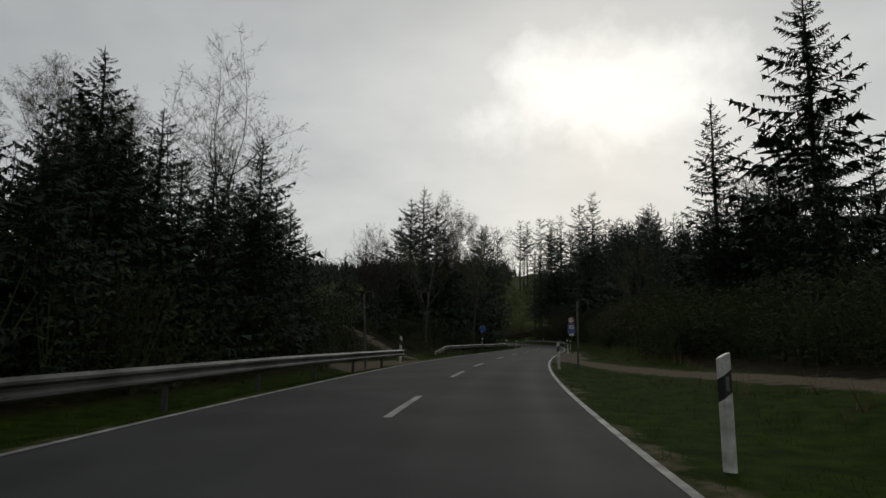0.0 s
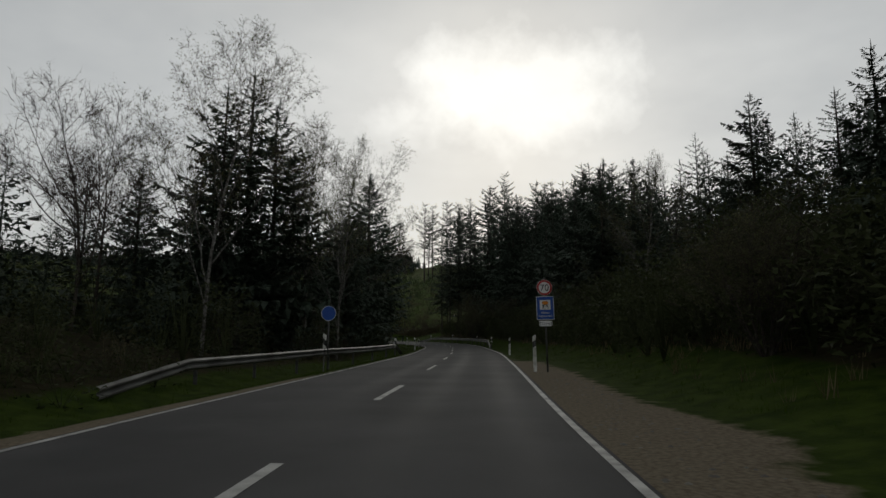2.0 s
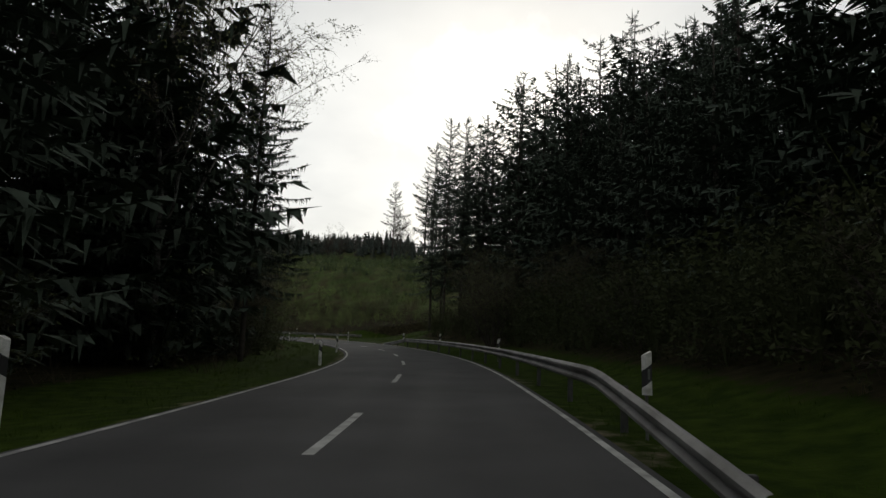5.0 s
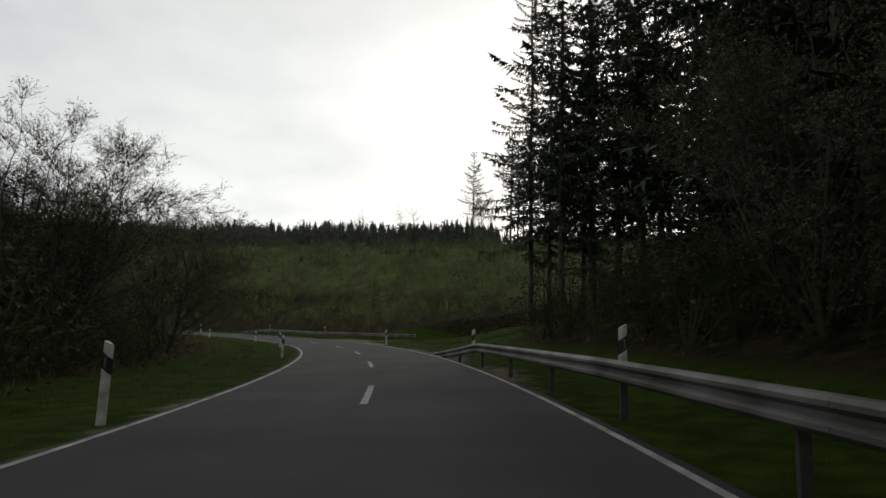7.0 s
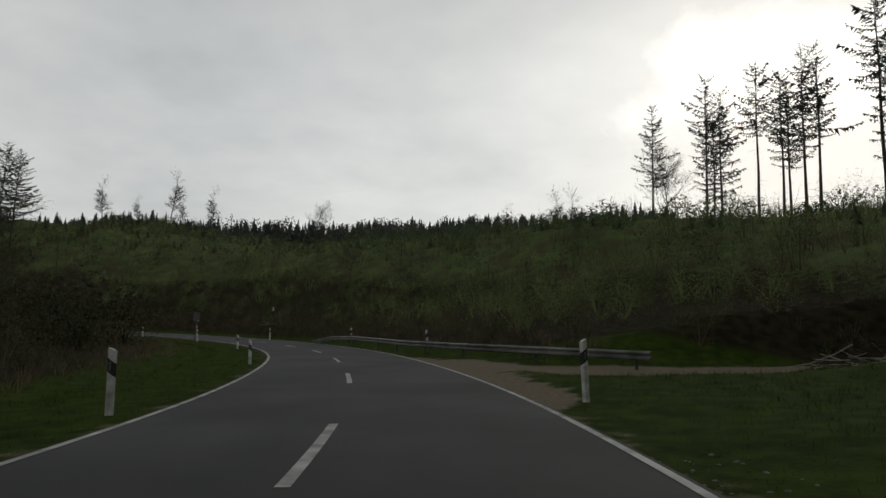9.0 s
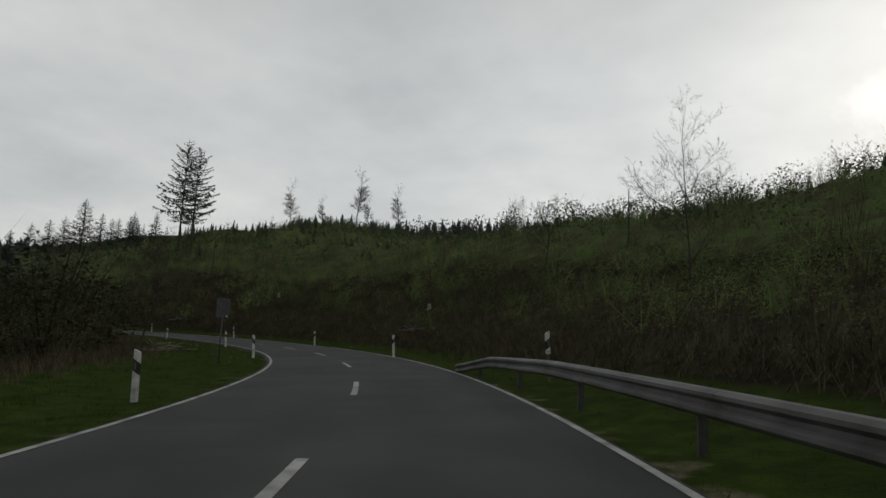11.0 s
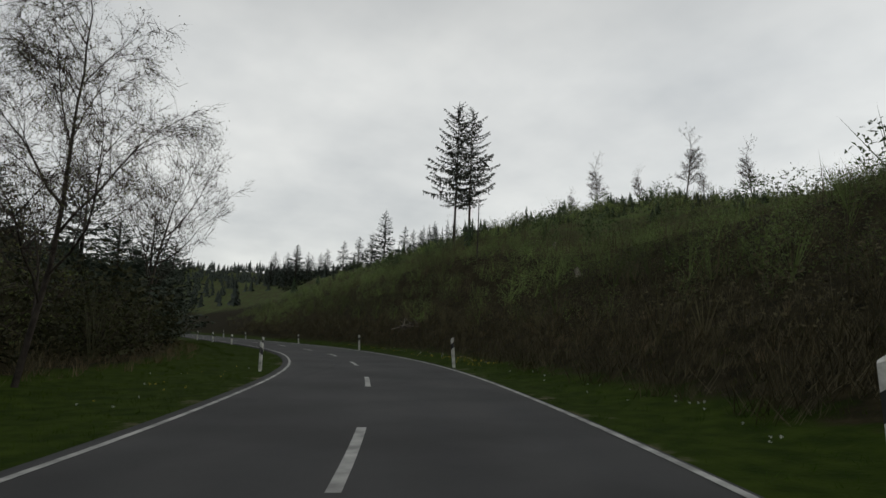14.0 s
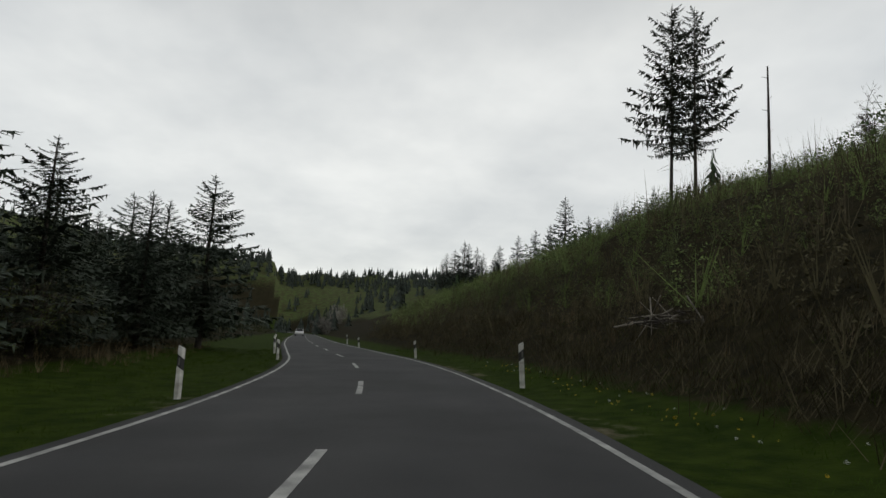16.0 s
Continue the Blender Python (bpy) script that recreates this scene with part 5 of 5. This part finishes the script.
# a dead snag on the crest, piles of brushwood
def snag(x, y, h):
    base = root("dead_snag", "thin dead tree trunk without branches on the slope", "dead tree")
    s = Soup()
    s.add(*tube([(0, 0, -0.3), (0.03, 0, h * 0.5), (0.0, 0.02, h)], [0.09, 0.07, 0.04], 8))
    part("trunk", s.data("trunk", BARK), base)
    s = Soup()
    for k in range(6):
        z, a = h * (0.45 + 0.09 * k), 2.1 * k
        s.add(*tube([(0, 0, z), (0.3 * math.cos(a), 0.3 * math.sin(a), z + 0.1)], [0.02, 0.008], 4))
    part("stubs", s.data("stubs", BARK), base)
    base.location = (x, y, z_at(x, y))


snag(-89.2, 262.8, 6.9)
snag(-13.6, 249.9, 5.0)


def stump(x, y, h, r0, tilt):
    """A pale torn stump with roots at its foot."""
    r = np.random.RandomState(int(abs(x)))
    base = root("tree_stump", "pale weathered tree stump on the cleared slope", "tree stump")
    n = 12
    rings = [(1.5, -0.3), (1.15, 0.15), (1.0, 0.5), (0.95, 1.0)]
    v = [(r0 * k * (0.85 + 0.3 * r.rand()) * math.cos(6.283 * i / n), r0 * k * (0.85 + 0.3 * r.rand()) * math.sin(6.283 * i / n), h * z + (0.25 * h * r.rand() if z == 1.0 else 0)) for k, z in rings for i in range(n)]
    f = [(a * n + i, a * n + (i + 1) % n, (a + 1) * n + (i + 1) % n, (a + 1) * n + i) for a in range(3) for i in range(n)] + [tuple(3 * n + i for i in range(n))]
    part("stem", mesh_data("stem", v, f, DEADWOOD), base)
    for k in range(4):
        a = 1.6 * k + r.rand()
        s = Soup()
        s.add(*tube([(0, 0, 0.2 * h), (math.cos(a) * r0 * 1.6, math.sin(a) * r0 * 1.6, 0.02), (math.cos(a) * r0 * 3, math.sin(a) * r0 * 3, -0.15)], [0.3 * r0, 0.22 * r0, 0.06 * r0], 6))
        part("root", s.data("root", DEADWOOD), base)
    base.matrix_basis = Matrix.Translation((x, y, z_at(x, y))) @ pose(0, 0, 0, tilt, -tilt, 0)


for x, y, h, r0, tilt in [(-63.5, 255.1, 0.5, 0.17, 12), (-82.6, 268.0, 0.55, 0.2, -10), (-28.2, 240.5, 0.4, 0.16, 8), (-80.6, 268.4, 0.3, 0.18, 15)]:
    stump(x, y, h, r0, tilt)


def brushwood(x, y, r0, n, h, label):
    r = np.random.RandomState(int(abs(x * 10)))
    base = root("brushwood_pile", label, "brushwood")
    for mat, m, lab in ((DEADWOOD, n // 2, ""), (BARK, n // 2, "dark barky branch")):
        for _ in range(m):
            s = Soup()
            a, q = r.rand() * 6.28, r0 * math.sqrt(r.rand())
            c = np.array([math.cos(a) * q, math.sin(a) * q, h * (1 - q / r0) * r.rand()])
            d = unit(np.array([r.randn(), r.randn(), 0.25 * r.randn()])) * (0.4 + 0.7 * r.rand())
            s.add(*tube([c - d, c + r.randn(3) * 0.05, c + d], [0.02, 0.016, 0.006], 4))
            part("branch", s.data("branch", mat), base, lab)
    base.location = (x, y, z_at(x, y))


brushwood(23.5, 188, 2.2, 60, 1.0, "pile of pale cut branches beside a gravel track")
p_ = at(321, 8.2)
brushwood(p_[0], p_[1], 1.3, 60, 0.6, "tangle of dry branches over a ditch")
p_ = at(266, -8.2)
brushwood(p_[0], p_[1], 1.5, 50, 0.6, "low pile of dry branches on the verge")
p_ = at(269, 9.2)
brushwood(p_[0], p_[1], 1.6, 50, 0.6, "low pile of dry branches at the slope foot")


# ---- the car that comes towards ----
def car(s, d):
    base = root("car", "pale grey passenger car facing along the far road", "car")
    prof = [(-2.05, 0.35), (-2.1, 0.62), (-1.95, 0.78), (-1.05, 0.92), (-0.35, 1.38), (0.9, 1.42), (1.75, 0.98), (2.05, 0.9), (2.1, 0.4)]
    v = [(x, y * (0.88 if z < 1.0 else 0.72), z) for y in (-1, 1) for x, z in prof]
    n = len(prof)
    f = [tuple(range(n)), tuple(range(n, 2 * n))[::-1]] + [(i, n + i, n + (i + 1) % n, (i + 1) % n) for i in range(n)]
    bm = bmesh.new()
    bv = [bm.verts.new(p) for p in v]
    for q in f:
        bm.faces.new([bv[i] for i in q])
    bmesh.ops.recalc_face_normals(bm, faces=bm.faces)
    bmesh.ops.bevel(bm, geom=list(bm.edges), offset=0.05, segments=2, affect="EDGES")
    body = part("body", bm_data("body", bm, CARPAINT, True), base)
    for name, pts in (("windscreen", [(-1.02, -0.74, 0.965), (-1.02, 0.74, 0.965), (-0.42, 0.62, 1.36), (-0.42, -0.62, 1.36)]), ("rear_window", [(0.98, -0.62, 1.39), (0.98, 0.62, 1.39), (1.66, 0.7, 1.05), (1.66, -0.7, 1.05)])):
        part(name, mesh_data(name, [(x + (-0.03 if x < 0 else 0.03), y, z + 0.025) for x, y, z in pts], [(0, 1, 2, 3)], CARGLASS), body)
    for y in (-1, 1):
        part("side_window", mesh_data("side_window", [(-0.85, y * 0.85, 1.0), (1.5, y * 0.85, 1.02), (0.85, y * 0.745, 1.34), (-0.35, y * 0.745, 1.34)], [(0, 1, 2, 3) if y < 0 else (3, 2, 1, 0)], CARGLASS), body)
        bm = bmesh.new()
        box(bm, -2.10, y * 0.64 - 0.16, 0.62, -1.98, y * 0.64 + 0.16, 0.76, 0.03)
        part("headlight", bm_data("headlight", bm, HEADLIGHT), body)
        for x in (-1.3, 1.35):
            bm = bmesh.new()
            bmesh.ops.create_cone(bm, cap_ends=True, segments=20, radius1=0.32, radius2=0.32, depth=0.2, matrix=Matrix.Translation((x, y * 0.8, 0.32)) @ Matrix.Rotation(math.pi / 2, 4, "X"))
            w = part("wheel", bm_data("wheel", bm, RUBBER), base)
            bm = bmesh.new()
            bmesh.ops.create_cone(bm, cap_ends=True, segments=16, radius1=0.19, radius2=0.19, depth=0.03, matrix=Matrix.Translation((x, y * 0.905, 0.32)) @ Matrix.Rotation(math.pi / 2, 4, "X"))
            part("rim", bm_data("rim", bm, STEEL), w)
    p = at(s, d)
    base.matrix_basis = Matrix.Translation((p[0], p[1], 0.01)) @ Matrix.Rotation(heading(s), 4, "Z")


s_, d_ = station([(-198, 237.5)])
car(float(s_[0]), -1.55)


# ---- masses of small plants ----
def sprig(n, seed, h=1.0, spread=0.5, w=0.03, lean=0.5):
    r = np.random.RandomState(seed)
    tri = []
    for _ in range(n):
        b = np.array([r.randn() * spread * 0.3, r.randn() * spread * 0.3, 0])
        d = np.array([r.randn() * lean, r.randn() * lean, 1.0])
        tip = b + d * h * (0.5 + 0.5 * r.rand())
        s = unit(np.array([d[1] + 0.01, -d[0], 0.0]) + r.randn(3) * 0.1) * w
        tri += [b - s, b + s, tip]
    v = np.array(tri)
    return v, np.arange(len(v)).reshape(-1, 3)


def leafy(n, seed, size=0.16):
    """A small rounded bush of leaf clumps, one metre high."""
    r = np.random.RandomState(seed)
    tri = []
    for _ in range(n):
        a, f = r.rand() * 6.28, r.rand()
        q = 0.48 * math.sin(math.pi * (0.12 + 0.8 * f)) * (0.6 + 0.5 * r.rand())
        c = np.array([math.cos(a) * q, math.sin(a) * q, f * (0.85 + 0.3 * r.rand())])
        x, y = unit(r.randn(3)) * size, unit(r.randn(3)) * size
        tri += [c, c + x, c + y]
    for _ in range(6):
        d = np.array([r.randn() * 0.25, r.randn() * 0.25, 1.0])
        tri += [(-0.012, 0, 0), (0.012, 0, 0), d * (0.9 + 0.4 * r.rand())]
    v = np.array(tri)
    return v, np.arange(len(v)).reshape(-1, 3)


def small_conifer(seed, fat=0.32, tiers=7, n=7):
    """A young or distant conifer, one metre high: tiers of ragged hanging skirts."""
    r = np.random.RandomState(seed)
    tri = []
    for k in range(tiers):
        f = (k + 0.3 * r.rand()) / tiers
        z0, rad = 0.06 + 0.92 * f, fat * 0.62 * (1 - f) ** 0.85 + 0.012
        for m in range(n if k < tiers * 0.7 else n - 2):
            a, w = 6.283 * (m + 0.8 * r.rand()) / n, 0.35 + 0.35 * r.rand()
            q = rad * (0.65 + 0.6 * r.rand())
            low = z0 - (0.35 + 0.5 * r.rand()) / tiers
            tri += [(0, 0, z0 + 1.1 / tiers), (q * 0.8 * math.cos(a - w), q * 0.8 * math.sin(a - w), z0 + 0.1 * r.rand() / tiers), (q * math.cos(a + 0.4 * w), q * math.sin(a + 0.4 * w), low)]
    tri += [(-0.006, 0, 0.9), (0.006, 0, 0.9), (0, 0, 1.03), (-0.012, 0, -0.02), (0.012, 0, -0.02), (0, 0, 0.9)]
    v = np.array(tri)
    return v, np.arange(len(v)).reshape(-1, 3)


def stuff(name, label, category, template, xy, lo, hi, mat, wide=1.0, sink=0.05):
    z = height(xy) - sink
    h = lo + (hi - lo) * rs.rand(len(xy)) ** 1.5
    size = np.stack([h * wide, h * wide, h], -1)
    tagged(new(name, strew(template, np.c_[xy, z], rs.rand(len(xy)) * 6.28, size, mat, name)), label, category, kind="stuff")


def off_gravel(xy):
    return xy[ribbon_mask(xy, SIDE_TRACK, 2.3, 0.1) < 0.5]


def keep_off_tracks(xy):
    ok = np.ones(len(xy), bool)
    for t, w in ((LEFT_TRACK, 2.0), (LEFT_VERGE, 1.7), (RIGHT_TRACK, 1.2), (RIGHT_MOUTH, 2.0), (SIDE_TRACK, 2.2), (SIDE_TRACK_EDGE, 1.2)):
        ok &= ribbon_mask(xy, t, w, 0.1) < 0.5
    s, d = station(xy)
    ok &= ~((s > 186) & (s < 216) & (d > 6) & (d < 17)) | (rs.rand(len(xy)) < 0.04)
    return xy[ok & (np.abs(d) > 3.35)]


# dark undergrowth at the foot of the woods
stuff("wood_thicket", "dark leafy thicket along the forest edges", "bushes", leafy(230, 71, 0.040), keep_off_tracks(np.vstack([scatter(24, 62, 10.5, 18, 190), scatter(60, 92, 8.2, 15, 260), scatter(84, 150, 6.9, 14, 460), scatter(145, 188, 7.0, 18, 300), scatter(158, 186, -17, -8, 110), scatter(184, 207, 14, 30, 150), scatter(24, 57, -24, -6.8, 220), scatter(62, 84, -16, -7.5, 50), scatter(70, 92, -40, -15, 130), scatter(86, 165, -40, -8, 270), scatter(60, 180, -90, -35, 180)])), 1.2, 3.4, LEAF, 1.35)
stuff("low_brambles", "low dark brambles beside the forest track", "brush", leafy(90, 73, 0.07), keep_off_tracks(scatter(54, 84, -26, -6.2, 420)), 0.3, 1.1, LEAF, 1.6)
stuff("slope_forest", "dark young spruces covering the slope behind the track", "forest", small_conifer(72, 0.34), scatter(58, 215, -170, -30, 1500), 2.0, 4.8, NEEDLES)
# loose stones on the gravel shoulder
def pebble(seed):
    r = np.random.RandomState(seed)
    v = np.array([(1, 0, 0), (-1, 0, 0), (0, 1, 0), (0, -1, 0), (0, 0, 0.7), (0.7, 0.7, 0.35), (-0.7, 0.6, 0.3), (-0.6, -0.7, 0.4), (0.7, -0.6, 0.3)]) * (0.8 + 0.4 * r.rand(9, 1))
    return v, np.array([(0, 5, 4), (5, 2, 4), (2, 6, 4), (6, 1, 4), (1, 7, 4), (7, 3, 4), (3, 8, 4), (8, 0, 4)])


stuff("shoulder_stones", "loose pale stones along the gravel shoulder", "stones", pebble(81), np.vstack([scatter(172, 200, 3.3, 4.2, 900, 1.5), scatter(60, 84, 3.4, 4.6, 300)]), 0.012, 0.035, STONE, 1.3, 0.005)
# verge grass
stuff("verge_grass", "tall green grass on the bank beside a track", "grass", sprig(9, 33, 1.0, 1.6, 0.026, 0.5), off_gravel(scatter(187, 215, 6, 17, 6000)), 0.06, 0.2, GRASS, 1.0, 0.02)
for k, (d0, d1, n, lo, hi) in enumerate([(3.35, 6.5, 19000, 0.05, 0.16), (5.5, 9.0, 7000, 0.08, 0.24)]):
    for sd in (1, -1):
        stuff("verge_grass", "short green grass of the road verge", "grass", sprig(9, 30 + k, 1.0, 1.6, 0.022, 0.5), keep_off_tracks(scatter(28, 350, sd * d0, sd * d1, n)), lo, hi, GRASS, 1.0, 0.02)
stuff("dry_grass", "pale dry grass stalks along the verge edge", "grass", sprig(9, 41, 1.0, 0.5, 0.02, 0.35), keep_off_tracks(np.vstack([scatter(170, 350, 7, 10, 900), scatter(170, 350, -10.5, -7.5, 900), scatter(30, 130, 6.5, 9, 300)])), 0.25, 0.7, DRYGRASS)
stuff("dry_brush", "brown dry brambles and stalks on the slopes", "brush", sprig(16, 42, 1.0, 1.0, 0.010, 0.5), keep_off_tracks(np.vstack([scatter(240, 350, 5.2, 7, 900), scatter(220, 380, 6.4, 9, 1500), scatter(196, 380, 7.5, 28, 3600, 1.4), scatter(160, 345, -30, -8.5, 3000), scatter(120, 196, 8, 20, 300), scatter(66, 160, -22, -6.5, 300)])), 0.3, 1.0, BRUSH, 1.2)
stuff("green_bushes", "young green bushes covering the hillside", "bushes", leafy(160, 43, 0.05), keep_off_tracks(np.vstack([scatter(198, 420, 12, 50, 2000), scatter(222, 380, 9, 26, 700)])), 0.5, 1.9, HILL_LEAF, 1.3)
stuff("hill_bushes", "low green bushes higher up the hillside", "bushes", leafy(36, 53, 0.15), scatter(205, 420, 45, 130, 3000), 0.5, 1.7, HILL_LEAF, 1.3)
stuff("hill_shrubs", "tall rounded shrubs in dark green on the hillside", "shrubs", leafy(130, 63, 0.07), np.vstack([scatter(200, 300, 40, 150, 420), scatter(225, 400, 26, 110, 300)]), 1.6, 4.2, HILL_DARK, 1.25)
stuff("hill_saplings", "bare young saplings standing on the clearing", "young trees", sprig(22, 64, 1.0, 0.5, 0.008, 0.22), np.vstack([scatter(200, 420, 24, 150, 700), scatter(225, 380, 12, 40, 250)]), 1.2, 4.0, BRUSH, 1.0)
stuff("left_thicket", "olive brown thicket on the bank inside the bend", "bushes", leafy(230, 67, 0.05), keep_off_tracks(np.vstack([scatter(232, 330, -34, -11, 330), scatter(284, 322, -26, -10, 150), scatter(176, 232, -40, -14, 90)])), 1.6, 4.4, OLIVE, 1.3)
stuff("ridge_conifers", "dark young conifers lining the ridge", "young trees", small_conifer(65, 0.42), np.vstack([scatter(318, 400, 92, 135, 230), scatter(205, 300, 95, 160, 60)]), 1.2, 3.8, NEEDLES_FAR)
stuff("crest_shrubs", "open leafy shrubs on the crest of the slope", "shrubs", leafy(420, 66, 0.024), scatter(222, 274, 32, 54, 100), 2.0, 4.2, HILL_DARK, 0.9)
stuff("brown_bushes", "brownish bare bushes on slopes and clearing", "bushes", leafy(90, 44, 0.052), keep_off_tracks(np.vstack([scatter(225, 380, 6.8, 11, 330), scatter(198, 400, 8, 34, 1000), scatter(165, 345, -40, -10, 900), scatter(66, 150, -24, -7.5, 100)])), 0.5, 1.8, BRUSH, 1.2)
stuff("young_conifers", "young planted spruces on the clearing", "young trees", small_conifer(45, 0.62, 6, 6), np.vstack([scatter(200, 420, 40, 150, 1300), scatter(360, 520, -110, -25, 500)]), 0.7, 2.1, NEEDLES_YOUNG)
stuff("young_conifers", "small spruces standing on the far slope", "young trees", small_conifer(55, 0.42), np.vstack([scatter(345, 460, 30, 110, 60), scatter(360, 470, 60, 130, 60)]), 1.5, 5.0, NEEDLES_YOUNG)
far_xy = np.vstack([np.c_[-470 + 220 * rs.rand(600), 190 + 130 * rs.rand(600)], np.c_[-230 + 280 * rs.rand(420), 405 + 90 * rs.rand(420)], np.c_[-150 + 190 * rs.rand(800), 385 + 75 * rs.rand(800)], np.c_[-640 + 270 * rs.rand(1500), 120 + 250 * rs.rand(1500)], np.c_[-250 + 90 * rs.rand(120), 370 + 60 * rs.rand(120)]])
stuff("far_forest", "dark conifer forest on the far hills", "forest", small_conifer(46, 0.42, 7, 9), far_xy[(height(far_xy) > 36) | (rs.rand(len(far_xy)) < 0.12)], 5, 9.5, NEEDLES_FAR)
stuff("far_woods", "leafless grey-brown trees on the far hill", "forest", leafy(70, 59, 0.11), np.c_[-170 + 210 * rs.rand(420), 385 + 85 * rs.rand(420)], 5, 9, FAR_TWIG, 0.8)
stuff("hill_forest", "dark conifers on the hill behind the road", "forest", small_conifer(47, 0.29), np.vstack([scatter(380, 640, -190, -120, 300), scatter(380, 640, -120, -50, 60)]), 4, 9, NEEDLES_FAR)
stuff("slope_spruces", "dark young spruces on the hill inside the bend", "forest", small_conifer(57, 0.33), scatter(322, 420, -90, -12, 620), 2.2, 5.5, NEEDLES)
stuff("slope_thicket", "dark leafy thicket inside the bend", "bushes", leafy(150, 58, 0.06), scatter(326, 500, -70, -9, 460), 1.0, 3.4, LEAF, 1.3)
stuff("dandelions", "yellow dandelion heads in the verge grass", "flowers", leafy(14, 48, 0.4), np.vstack([scatter(296, 304, 4.0, 5.3, 110), scatter(304, 330, 4.0, 5.2, 80), scatter(250, 300, -6, -4, 40)]), 0.02, 0.042, YELLOW, 1.4, -0.13)
stuff("white_flowers", "small white flowers in the verge grass", "flowers", leafy(14, 49, 0.4), np.vstack([scatter(262, 330, 4.2, 5.4, 80), scatter(255, 300, -6.5, -4, 26)]), 0.022, 0.036, PETAL, 1.4, -0.12)
